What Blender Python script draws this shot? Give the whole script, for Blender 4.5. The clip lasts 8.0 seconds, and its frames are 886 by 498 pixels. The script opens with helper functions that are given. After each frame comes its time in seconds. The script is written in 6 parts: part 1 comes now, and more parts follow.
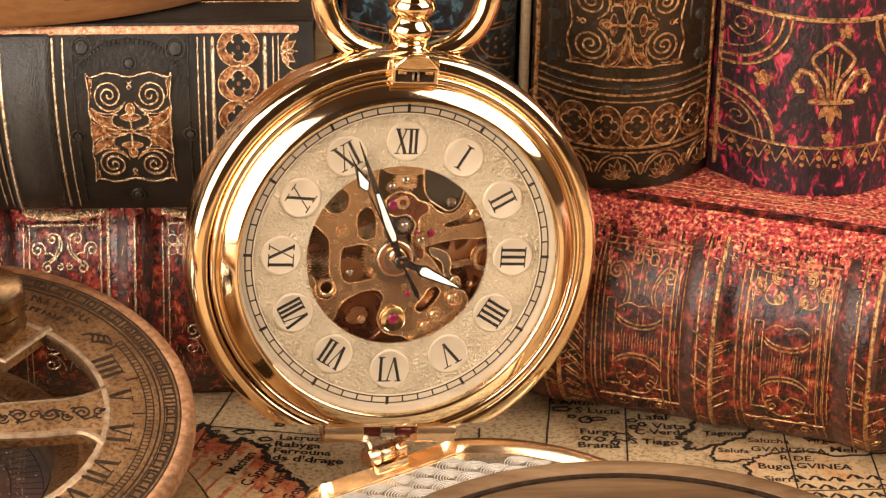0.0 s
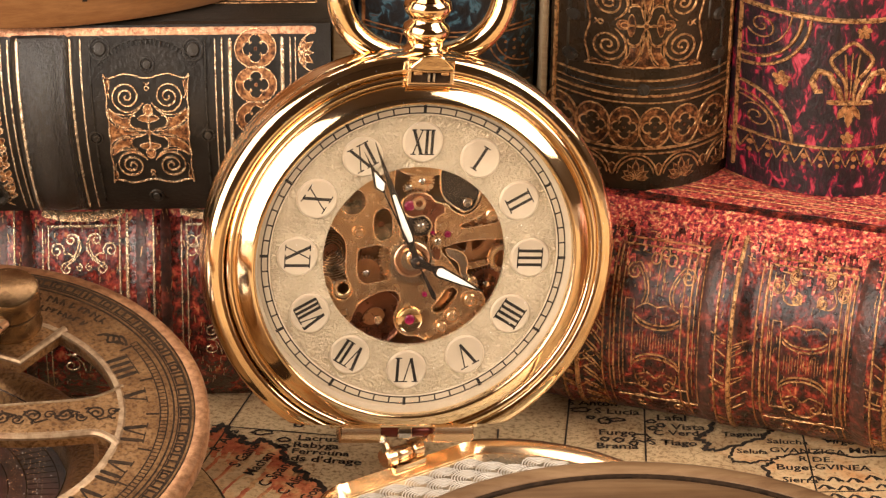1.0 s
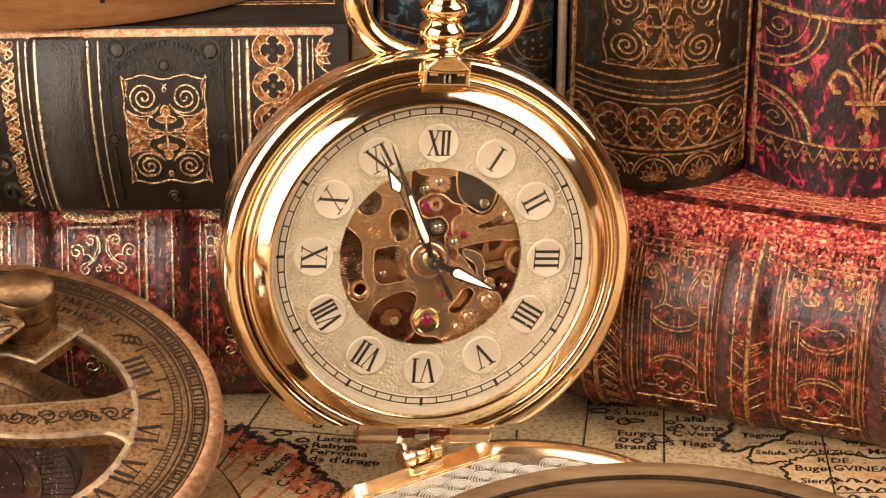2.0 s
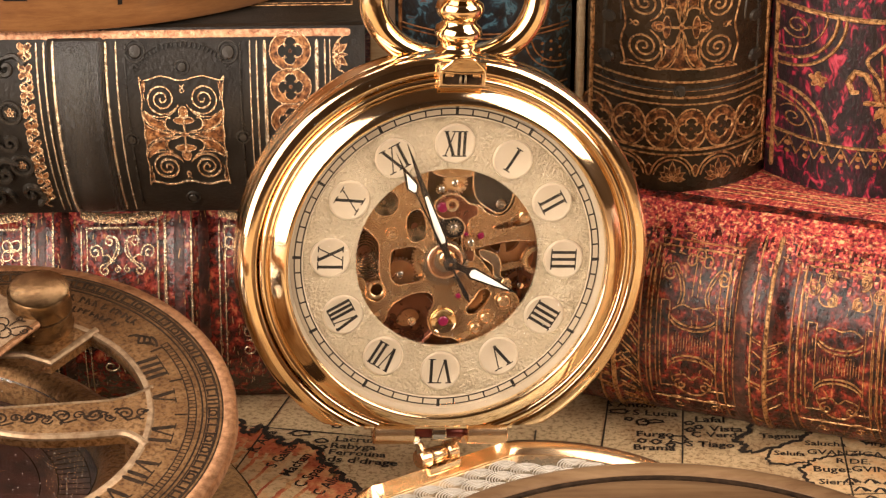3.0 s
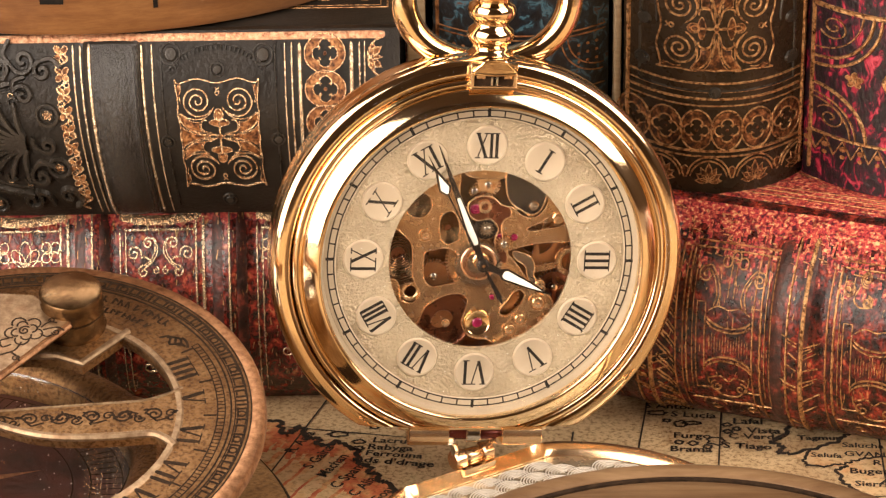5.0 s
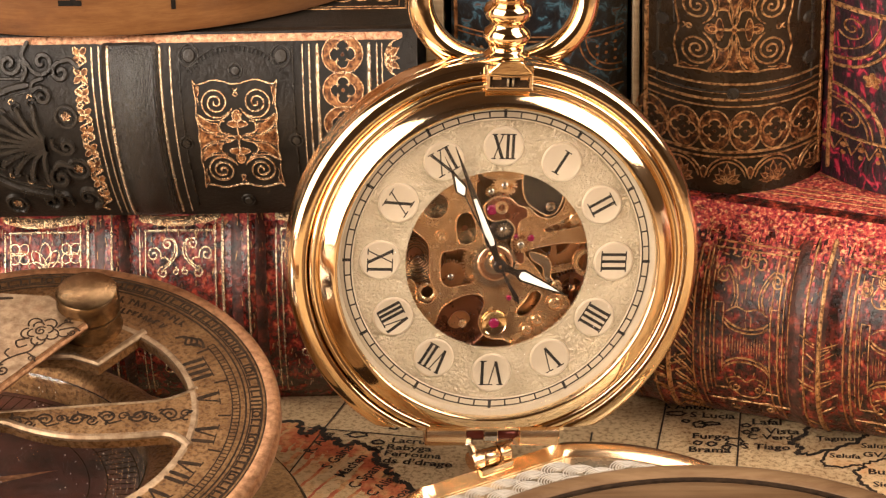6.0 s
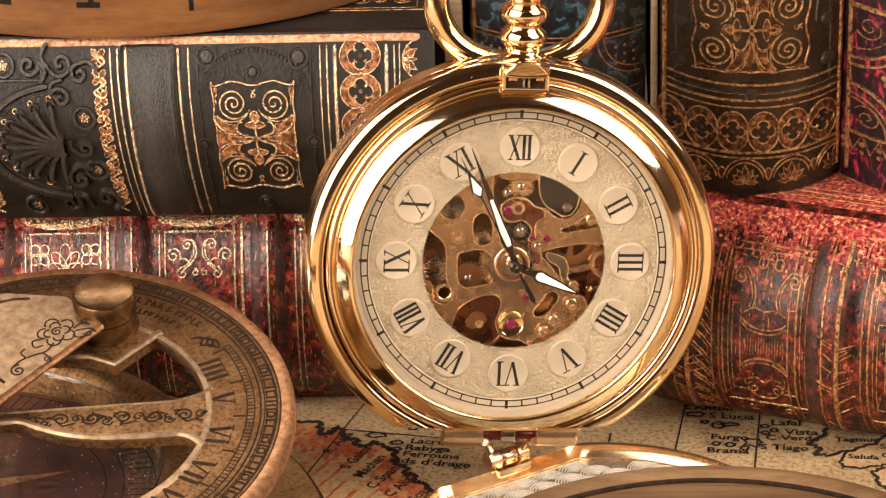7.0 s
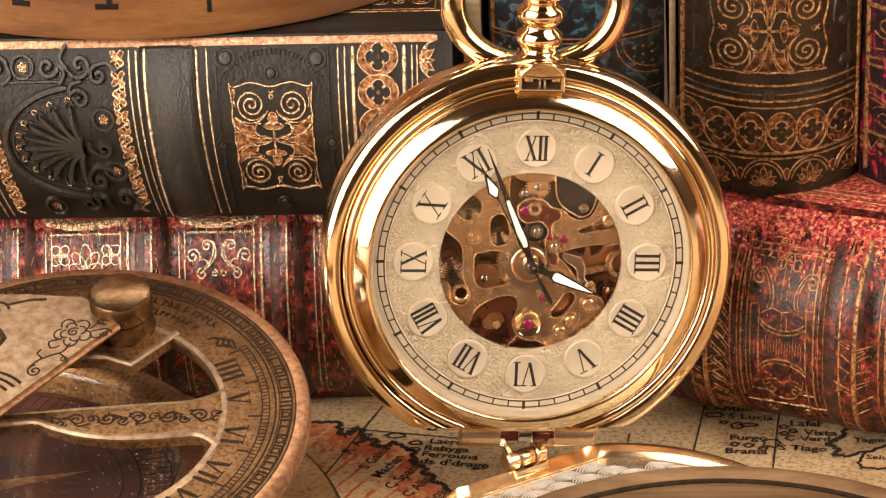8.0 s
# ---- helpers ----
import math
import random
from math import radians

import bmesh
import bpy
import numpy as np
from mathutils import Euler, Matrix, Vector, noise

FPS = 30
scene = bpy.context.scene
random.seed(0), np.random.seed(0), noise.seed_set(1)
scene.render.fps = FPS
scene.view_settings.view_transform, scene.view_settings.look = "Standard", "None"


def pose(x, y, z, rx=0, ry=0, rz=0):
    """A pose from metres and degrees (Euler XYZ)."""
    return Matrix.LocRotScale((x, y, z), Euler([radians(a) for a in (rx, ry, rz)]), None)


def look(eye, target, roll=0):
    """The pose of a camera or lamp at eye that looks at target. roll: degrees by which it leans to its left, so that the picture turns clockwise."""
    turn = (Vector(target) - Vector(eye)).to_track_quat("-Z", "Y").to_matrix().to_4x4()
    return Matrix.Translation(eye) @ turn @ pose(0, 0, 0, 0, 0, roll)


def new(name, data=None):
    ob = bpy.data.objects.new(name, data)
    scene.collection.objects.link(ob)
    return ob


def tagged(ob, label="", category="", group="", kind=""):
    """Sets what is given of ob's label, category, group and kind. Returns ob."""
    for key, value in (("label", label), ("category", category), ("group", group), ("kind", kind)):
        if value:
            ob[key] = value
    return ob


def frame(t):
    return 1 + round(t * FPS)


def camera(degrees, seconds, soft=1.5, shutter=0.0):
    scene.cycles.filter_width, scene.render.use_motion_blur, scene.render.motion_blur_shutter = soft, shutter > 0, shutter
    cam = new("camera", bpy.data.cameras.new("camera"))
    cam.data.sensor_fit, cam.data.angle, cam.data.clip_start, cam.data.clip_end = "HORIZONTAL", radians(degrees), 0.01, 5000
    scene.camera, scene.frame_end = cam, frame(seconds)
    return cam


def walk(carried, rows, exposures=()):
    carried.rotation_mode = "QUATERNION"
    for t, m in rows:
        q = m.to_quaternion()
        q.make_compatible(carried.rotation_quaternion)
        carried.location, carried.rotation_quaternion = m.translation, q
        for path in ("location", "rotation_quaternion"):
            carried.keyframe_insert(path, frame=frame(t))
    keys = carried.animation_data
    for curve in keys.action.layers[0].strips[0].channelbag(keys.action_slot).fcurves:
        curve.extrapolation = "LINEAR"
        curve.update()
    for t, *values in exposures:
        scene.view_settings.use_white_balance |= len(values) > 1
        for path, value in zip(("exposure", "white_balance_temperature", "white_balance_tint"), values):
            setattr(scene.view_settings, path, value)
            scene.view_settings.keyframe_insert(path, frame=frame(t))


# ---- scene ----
cam = camera(16.0, 8.0, soft=1.3)
ROWS = [
    (0, -0.01812, -0.32777, 0.17715, 65.928, -1.242, -3.480),
    (1, -0.01423, -0.32819, 0.17723, 65.939, -0.865, -2.639),
    (2, -0.01035, -0.32861, 0.17733, 65.953, -0.488, -1.799),
    (3, -0.00647, -0.32904, 0.17744, 65.970, -0.111, -0.962),
    (4, -0.00261, -0.32948, 0.17758, 65.991, 0.266, -0.127),
    (5, 0.00126, -0.32992, 0.17773, 66.015, 0.643, 0.705),
    (6, 0.00511, -0.33038, 0.17790, 66.042, 1.020, 1.536),
    (7, 0.00896, -0.33084, 0.17809, 66.073, 1.396, 2.364),
    (8, 0.01280, -0.33130, 0.17829, 66.106, 1.773, 3.190),
]
walk(cam, [(t, pose(x, y, z, rx, ry, rz)) for t, x, y, z, rx, ry, rz in ROWS], exposures=[(0, 0.02), (8, 0.02)])

# ---- light: a dim warm room with two soft studio lamps, at the left and the upper right, and an added one behind ----
world = bpy.data.worlds.new("room_air")
world.use_nodes = True
scene.world = world
world.node_tree.nodes["Background"].inputs[0].default_value = (1.0, 0.86, 0.70, 1)
world.node_tree.nodes["Background"].inputs[1].default_value = 0.012


def softbox(name, eye, target, w, h, power, colour):
    data = bpy.data.lights.new(name, "AREA")
    data.shape, data.size, data.size_y, data.energy, data.color = "RECTANGLE", w, h, power, colour
    ob = new(name, data)
    ob.matrix_world = look(eye, target)
    return ob


softbox("softbox_lamp_key", (-0.50, -0.48, 0.34), (0, -0.02, 0.03), 0.76, 0.74, 13.0, (1.0, 0.858, 0.735))
softbox("softbox_lamp_fill", (0.58, -0.24, 0.46), (0, 0, 0.03), 0.50, 0.56, 7.0, (1.0, 0.85, 0.72))
# added, unseen light that brightens the upward-facing brass and the map
softbox("added_light_back", (-0.05, 0.62, 0.80), (-0.02, 0, 0.03), 0.70, 0.40, 6.5, (1.0, 0.858, 0.735))

# ---- materials ----
MM = 0.001


def nodes_of(name):
    m = bpy.data.materials.new(name)
    m.use_nodes = True
    return m, m.node_tree, m.node_tree.nodes["Principled BSDF"]


def tex_noise(nt, scale, detail=4.0, rough=0.55, coords="Object", stretch=(1, 1, 1), distort=0.0):
    """Noise with its scale given per millimetre."""
    tc = nt.nodes.new("ShaderNodeTexCoord")
    mp = nt.nodes.new("ShaderNodeMapping")
    mp.inputs["Scale"].default_value = [1000.0 * s for s in stretch]
    nt.links.new(tc.outputs[coords], mp.inputs["Vector"])
    n = nt.nodes.new("ShaderNodeTexNoise")
    n.inputs["Scale"].default_value, n.inputs["Detail"].default_value = scale, detail
    n.inputs["Roughness"].default_value, n.inputs["Distortion"].default_value = rough, distort
    nt.links.new(mp.outputs["Vector"], n.inputs["Vector"])
    return n.outputs["Fac"]


def ramp(nt, fac, stops):
    r = nt.nodes.new("ShaderNodeValToRGB")
    el = r.color_ramp.elements
    while len(el) < len(stops):
        el.new(0.5)
    for e, (p, c) in zip(el, stops):
        e.position, e.color = p, (*c, 1)
    nt.links.new(fac, r.inputs["Fac"])
    return r.outputs["Color"]


def blend(nt, fac, a, b, mode="MIX"):
    m = nt.nodes.new("ShaderNodeMix")
    m.data_type, m.blend_type = "RGBA", mode
    for sock, v in ((m.inputs[0], fac), (m.inputs[6], a), (m.inputs[7], b)):
        if isinstance(v, bpy.types.NodeSocket):
            nt.links.new(v, sock)
        elif isinstance(v, (int, float)):
            sock.default_value = v
        else:
            sock.default_value = (*v, 1)
    return m.outputs[2]


def bump(nt, bsdf, fac, depth, strength=1.0):
    """Relief of the given depth in millimetres."""
    b = nt.nodes.new("ShaderNodeBump")
    b.inputs["Distance"].default_value, b.inputs["Strength"].default_value = depth * MM, strength
    nt.links.new(fac, b.inputs["Height"])
    nt.links.new(b.outputs["Normal"], bsdf.inputs["Normal"])
    return b


def value_range(nt, fac, lo, hi):
    r = nt.nodes.new("ShaderNodeMapRange")
    r.inputs["To Min"].default_value, r.inputs["To Max"].default_value = lo, hi
    nt.links.new(fac, r.inputs["Value"])
    return r.outputs["Result"]


def surface(name, stops, scale=0.3, rough=(0.4, 0.6), metal=0.0, grain=1.5, depth=0.03, detail=6.0, distort=0.0, coat=0.0, stretch=(1, 1, 1), fine=None, spec=0.5):
    """A mottled surface: colour by a broad noise, gloss by another and relief by a fine grain; fine: (stops, scale, factor) laid over."""
    m, nt, b = nodes_of(name)
    broad = tex_noise(nt, scale, detail, 0.6, stretch=stretch, distort=distort)
    col = ramp(nt, broad, stops)
    if fine:
        col = blend(nt, fine[2], col, ramp(nt, tex_noise(nt, fine[1], 5, 0.65, stretch=stretch, distort=distort), fine[0]), "MULTIPLY")
    nt.links.new(col, b.inputs["Base Color"])
    b.inputs["Metallic"].default_value = metal
    b.inputs["Specular IOR Level"].default_value = spec
    nt.links.new(value_range(nt, tex_noise(nt, scale * 2.3, 3), *rough), b.inputs["Roughness"])
    b.inputs["Coat Weight"].default_value, b.inputs["Coat Roughness"].default_value = coat, 0.25
    if depth:
        bump(nt, b, tex_noise(nt, grain, 4, 0.6, stretch=stretch), depth)
    return m


POLISHED = surface("polished_gold", [(0.3, (0.90, 0.64, 0.365)), (0.7, (0.96, 0.75, 0.48))], 0.15, (0.05, 0.13), 1.0, 1.5, 0.006, 3.0)
GOLD_EDGE = surface("gold_satin", [(0.3, (0.86, 0.56, 0.31)), (0.7, (0.95, 0.69, 0.42))], 0.3, (0.16, 0.30), 0.95, 0.9, 0.012)
SILVER = surface("steel", [(0.3, (0.55, 0.52, 0.48)), (0.7, (0.70, 0.66, 0.60))], 0.3, (0.12, 0.22), 1.0, 2.0, 0.003)
BLUED = surface("dark_blued_steel", [(0.3, (0.030, 0.022, 0.018)), (0.7, (0.06, 0.045, 0.035))], 0.5, (0.15, 0.3), 0.7, 2.0, 0.002)
LUME = surface("white_lume", [(0.3, (0.62, 0.58, 0.52)), (0.7, (0.72, 0.68, 0.61))], 0.8, (0.5, 0.7), 0.0, 3.0, 0.01)
DIAL = surface("hammered_champagne_dial", [(0.3, (0.42, 0.345, 0.238)), (0.7, (0.505, 0.42, 0.298))], 0.2, (0.15, 0.24), 0.62, 2.7, 0.52, 1.0)
DISC = surface("smooth_champagne", [(0.3, (0.315, 0.25, 0.175)), (0.7, (0.36, 0.292, 0.21))], 0.3, (0.35, 0.5), 0.1, 6.0, 0.004)
INK = surface("black_print", [(0.3, (0.006, 0.005, 0.004)), (0.7, (0.016, 0.012, 0.009))], 1.0, (0.6, 0.8), 0.0, 3.0, 0.004, spec=0.15)
BRIDGE = surface("gilt_bridge_metal", [(0.3, (0.56, 0.345, 0.18)), (0.7, (0.78, 0.525, 0.30))], 0.4, (0.19, 0.33), 0.96, 0.5, 0.04, stretch=(1, 0.25, 1), fine=([(0.36, (0.7, 0.6, 0.5)), (0.55, (1, 1, 1))], 1.2, 0.3))
GILT_DEEP = surface("gilt_lower_plate", [(0.3, (0.42, 0.19, 0.08)), (0.7, (0.62, 0.34, 0.16))], 0.4, (0.22, 0.36), 0.95, 4.0, 0.01)
DEEP = surface("dark_movement_plate", [(0.3, (0.075, 0.024, 0.012)), (0.7, (0.22, 0.08, 0.036))], 0.3, (0.2, 0.36), 0.7, 3.0, 0.02)
RUBY = surface("ruby_jewel", [(0.3, (0.10, 0.003, 0.022)), (0.7, (0.20, 0.006, 0.04))], 0.6, (0.05, 0.1), 0.0, 3.0, 0.0, coat=0.6)
BRASS = surface("aged_brass", [(0.25, (0.16, 0.080, 0.033)), (0.5, (0.31, 0.172, 0.074)), (0.75, (0.46, 0.285, 0.138))], 0.22, (0.26, 0.46), 0.88, 2.6, 0.14, fine=([(0.38, (0.26, 0.20, 0.16)), (0.54, (1, 1, 1))], 1.9, 0.75))
KNOB_BRASS = surface("handled_brass", [(0.3, (0.16, 0.092, 0.042)), (0.7, (0.29, 0.185, 0.092))], 0.25, (0.18, 0.32), 0.95, 2.2, 0.02, fine=([(0.34, (0.5, 0.42, 0.36)), (0.56, (1, 1, 1))], 1.0, 0.6))
BRASS_EDGE = surface("rubbed_copper_brass", [(0.25, (0.40, 0.20, 0.10)), (0.75, (0.60, 0.33, 0.17))], 0.3, (0.32, 0.5), 0.85, 2.0, 0.02, fine=([(0.36, (0.4, 0.34, 0.3)), (0.6, (1, 1, 1))], 1.1, 0.8))
BRASS_PALE = surface("pale_worn_brass", [(0.3, (0.25, 0.16, 0.09)), (0.5, (0.38, 0.27, 0.165)), (0.75, (0.32, 0.19, 0.105))], 0.3, (0.34, 0.52), 0.75, 2.0, 0.03, fine=([(0.36, (0.5, 0.42, 0.36)), (0.6, (1, 1, 1))], 0.9, 0.8))
BASE_BRASS = surface("speckled_brown_brass", [(0.3, (0.22, 0.125, 0.052)), (0.7, (0.40, 0.245, 0.11))], 0.2, (0.36, 0.55), 0.5, 2.2, 0.08, fine=([(0.36, (0.4, 0.32, 0.26)), (0.54, (1, 1, 1))], 1.6, 0.7))
BRASS_DARK = surface("engraved_dark_brass", [(0.3, (0.010, 0.006, 0.004)), (0.7, (0.055, 0.032, 0.018))], 1.2, (0.6, 0.8), 0.0, 2.0, 0.01, spec=0.12)
BRONZE = surface("brown_bronze", [(0.25, (0.12, 0.062, 0.028)), (0.5, (0.22, 0.128, 0.062)), (0.75, (0.34, 0.215, 0.112))], 0.16, (0.40, 0.58), 0.1, 1.5, 0.04, 7.0, stretch=(0.12, 1, 1), fine=([(0.36, (0.55, 0.45, 0.38)), (0.6, (1, 1, 1))], 0.9, 0.6), spec=0.3)
BLACK_LEATHER = surface("black_leather", [(0.3, (0.009, 0.007, 0.005)), (0.75, (0.027, 0.021, 0.016))], 0.2, (0.26, 0.42), 0.0, 1.9, 0.09, 6.0, spec=0.40)
BLACK_GRAIN = surface("pebbled_black_leather", [(0.3, (0.008, 0.007, 0.006)), (0.75, (0.035, 0.03, 0.025))], 0.3, (0.13, 0.25), 0.0, 2.6, 0.30, 3.0, spec=0.8, stretch=(1.8, 1, 0.45))
BROWN_LEATHER = surface("dark_brown_leather", [(0.3, (0.013, 0.008, 0.004)), (0.75, (0.042, 0.023, 0.011))], 0.2, (0.20, 0.36), 0.0, 2.0, 0.10, spec=0.25)
RED_LEATHER = surface("mottled_red_leather", [(0.38, (0.016, 0.008, 0.006)), (0.50, (0.13, 0.016, 0.012)), (0.60, (0.37, 0.042, 0.026)), (0.70, (0.60, 0.21, 0.08))], 0.8, (0.15, 0.32), 0.0, 1.4, 0.20, 12.0, 0.4, spec=0.8, fine=([(0.41, (0.14, 0.06, 0.055)), (0.53, (1, 1, 1))], 2.6, 0.8), stretch=(1, 1, 0.75))
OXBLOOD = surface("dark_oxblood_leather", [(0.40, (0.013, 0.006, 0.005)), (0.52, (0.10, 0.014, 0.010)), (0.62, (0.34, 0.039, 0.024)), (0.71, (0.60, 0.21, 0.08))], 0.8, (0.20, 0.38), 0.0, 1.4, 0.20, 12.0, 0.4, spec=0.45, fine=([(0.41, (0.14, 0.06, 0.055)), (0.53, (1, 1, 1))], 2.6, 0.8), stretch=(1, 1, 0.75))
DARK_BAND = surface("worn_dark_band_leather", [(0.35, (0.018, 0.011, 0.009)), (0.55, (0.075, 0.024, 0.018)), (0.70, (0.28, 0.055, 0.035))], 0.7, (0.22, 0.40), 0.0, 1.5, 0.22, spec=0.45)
RED_COVER = surface("speckled_red_cover", [(0.38, (0.08, 0.013, 0.024)), (0.46, (0.42, 0.036, 0.044)), (0.55, (0.60, 0.11, 0.07)), (0.64, (0.80, 0.50, 0.24))], 2.1, (0.24, 0.40), 0.0, 1.8, 0.16, 5.0, 0.4, fine=([(0.40, (0.12, 0.04, 0.06)), (0.50, (1, 1, 1))], 0.7, 0.7))
MAGENTA = surface("marbled_magenta_leather", [(0.47, (0.012, 0.006, 0.008)), (0.55, (0.05, 0.008, 0.018)), (0.60, (0.30, 0.013, 0.034)), (0.67, (0.52, 0.055, 0.09))], 0.75, (0.28, 0.46), 0.0, 2.0, 0.16, 9.0, 0.9, stretch=(0.6, 1, 1.1))
BLUE = surface("marbled_blue_leather", [(0.44, (0.010, 0.009, 0.010)), (0.54, (0.016, 0.026, 0.036)), (0.60, (0.06, 0.15, 0.20)), (0.66, (0.10, 0.04, 0.025))], 0.6, (0.28, 0.46), 0.0, 2.0, 0.12, 8.0, 0.8)
TOOLING = surface("gold_tooling", [(0.35, (0.70, 0.42, 0.22)), (0.65, (0.95, 0.72, 0.46))], 0.9, (0.16, 0.34), 0.75, 3.4, 0.16, fine=([(0.39, (0.14, 0.07, 0.05)), (0.49, (1, 1, 1))], 2.4, 0.85))
TOOLING_PALE = surface("pale_gold_tooling", [(0.35, (0.74, 0.54, 0.34)), (0.65, (0.92, 0.76, 0.54))], 0.6, (0.16, 0.34), 0.75, 3.2, 0.12, fine=([(0.36, (0.18, 0.10, 0.08)), (0.48, (1, 1, 1))], 2.0, 0.8))
TOOLING_DARK = surface("rubbed_copper_tooling", [(0.35, (0.30, 0.11, 0.035)), (0.65, (0.66, 0.32, 0.13))], 0.9, (0.26, 0.48), 0.45, 2.5, 0.10, fine=([(0.38, (0.16, 0.08, 0.06)), (0.52, (1, 1, 1))], 1.5, 0.8))
STIPPLE = surface("stippled_orange_gilt", [(0.35, (0.60, 0.26, 0.13)), (0.65, (0.92, 0.56, 0.34))], 1.6, (0.24, 0.4), 0.4, 2.2, 0.25, fine=([(0.36, (0.3, 0.12, 0.08)), (0.5, (1, 1, 1))], 2.2, 0.7))
GILT_GROUND = surface("worn_gilt_ground", [(0.38, (0.07, 0.025, 0.010)), (0.50, (0.30, 0.115, 0.038)), (0.64, (0.62, 0.29, 0.11))], 1.3, (0.26, 0.46), 0.4, 2.5, 0.14, fine=([(0.40, (0.12, 0.06, 0.045)), (0.52, (1, 1, 1))], 2.2, 0.75))
TOOLING_MID = surface("dull_gold_tooling", [(0.35, (0.45, 0.21, 0.080)), (0.65, (0.76, 0.45, 0.20))], 0.8, (0.20, 0.40), 0.65, 3.0, 0.15, fine=([(0.40, (0.12, 0.06, 0.04)), (0.53, (1, 1, 1))], 2.0, 0.88))
COPPER_GROUND = surface("worn_copper_ground", [(0.40, (0.04, 0.015, 0.006)), (0.52, (0.17, 0.062, 0.020)), (0.66, (0.48, 0.21, 0.08))], 1.2, (0.24, 0.44), 0.5, 2.5, 0.16, fine=([(0.40, (0.12, 0.06, 0.045)), (0.54, (1, 1, 1))], 2.2, 0.8))
BLIND = surface("blind_tooled_leather", [(0.3, (0.014, 0.011, 0.008)), (0.75, (0.045, 0.036, 0.027))], 0.3, (0.20, 0.36), 0.0, 2.4, 0.06, spec=0.6)
PAGES = surface("old_page_edges", [(0.3, (0.30, 0.20, 0.11)), (0.7, (0.50, 0.38, 0.23))], 0.3, (0.6, 0.8), 0.0, 3.0, 0.05, stretch=(0.1, 0.1, 4))
WOOD = surface("reddish_brown_wood", [(0.3, (0.13, 0.050, 0.017)), (0.5, (0.22, 0.095, 0.032)), (0.75, (0.30, 0.145, 0.052))], 0.10, (0.30, 0.45), 0.0, 1.2, 0.02, 8.0, 0.5, stretch=(0.6, 0.6, 4.0), coat=0.25, fine=([(0.35, (0.62, 0.5, 0.42)), (0.6, (1, 1, 1))], 0.9, 0.5))
TABLE = surface("dark_table_wood", [(0.3, (0.10, 0.05, 0.022)), (0.75, (0.20, 0.11, 0.05))], 0.01, (0.35, 0.5), 0.0, 0.3, 0.05, stretch=(0.2, 3, 1))
WALL = surface("warm_plaster_wall", [(0.3, (0.22, 0.15, 0.10)), (0.7, (0.28, 0.195, 0.135))], 0.004, (0.8, 0.9), 0.0, 0.2, 0.2)
CEILING = surface("white_ceiling_paint", [(0.3, (0.62, 0.52, 0.42)), (0.7, (0.70, 0.60, 0.50))], 0.004, (0.8, 0.9), 0.0, 0.2, 0.2)
CARD = surface("dark_red_compass_card", [(0.35, (0.020, 0.007, 0.005)), (0.7, (0.10, 0.026, 0.016))], 0.2, (0.4, 0.6), 0.0, 2.0, 0.01)


def glass(name, tint, rough):
    m, nt, b = nodes_of(name)
    b.inputs["Base Color"].default_value = (*tint, 1)
    b.inputs["Transmission Weight"].default_value, b.inputs["Roughness"].default_value, b.inputs["IOR"].default_value = 1.0, rough, 1.27
    return m


GLASS = glass("clear_glass", (1.0, 0.99, 0.97), 0.0)


def parchment():
    """Old map paper: buff ground with brown stains, specks and an orange-red tinted region."""
    m, nt, b = nodes_of("old_map_paper")
    ground = ramp(nt, tex_noise(nt, 0.06, 8, 0.65), [(0.34, (0.42, 0.26, 0.125)), (0.5, (0.69, 0.51, 0.285)), (0.72, (0.78, 0.60, 0.35))])
    specks = ramp(nt, tex_noise(nt, 1.6, 4, 0.7), [(0.36, (0.34, 0.22, 0.12)), (0.52, (1, 1, 1))])
    nt.links.new(blend(nt, 0.8, ground, specks, "MULTIPLY"), b.inputs["Base Color"])
    b.inputs["Roughness"].default_value = 0.75
    bump(nt, b, tex_noise(nt, 1.2, 5, 0.6), 0.05)
    return m


PAPER = parchment()
RED_WASH = surface("red_map_wash", [(0.32, (0.48, 0.065, 0.033)), (0.48, (0.68, 0.20, 0.08)), (0.62, (0.78, 0.46, 0.20))], 0.25, (0.7, 0.85), 0.0, 1.2, 0.03, fine=([(0.34, (0.5, 0.35, 0.25)), (0.5, (1, 1, 1))], 1.4, 0.7))
TAN_WASH = surface("tan_map_wash", [(0.32, (0.54, 0.32, 0.14)), (0.5, (0.76, 0.54, 0.29)), (0.66, (0.74, 0.38, 0.15))], 0.16, (0.7, 0.85), 0.0, 1.2, 0.03, fine=([(0.34, (0.5, 0.38, 0.28)), (0.5, (1, 1, 1))], 1.4, 0.7))
MAP_INK = surface("faded_map_ink", [(0.3, (0.014, 0.011, 0.008)), (0.7, (0.05, 0.032, 0.02))], 0.8, (0.7, 0.85), 0.0, 2.0, 0.01)

# ---- building helpers: all lengths in millimetres until a mesh is linked ----


def part(name, bm, material, parent=None, label="", angle=35, smooth=True):
    mesh = bpy.data.meshes.new(name)
    bmesh.ops.scale(bm, vec=(MM, MM, MM), verts=bm.verts)
    bmesh.ops.recalc_face_normals(bm, faces=bm.faces)
    bm.to_mesh(mesh)
    bm.free()
    mesh.materials.append(material)
    if smooth:
        mesh.polygons.foreach_set("use_smooth", [True] * len(mesh.polygons))
        mesh.set_sharp_from_angle(angle=radians(angle))
    ob = new(name, mesh)
    if parent is not None:
        ob.parent = parent
    return tagged(ob, label)


def thing(name, m, label, category, group="", kind=""):
    ob = new(name)
    ob.empty_display_size = 0.01
    ob.matrix_world = m
    return tagged(ob, label, category, group, kind)


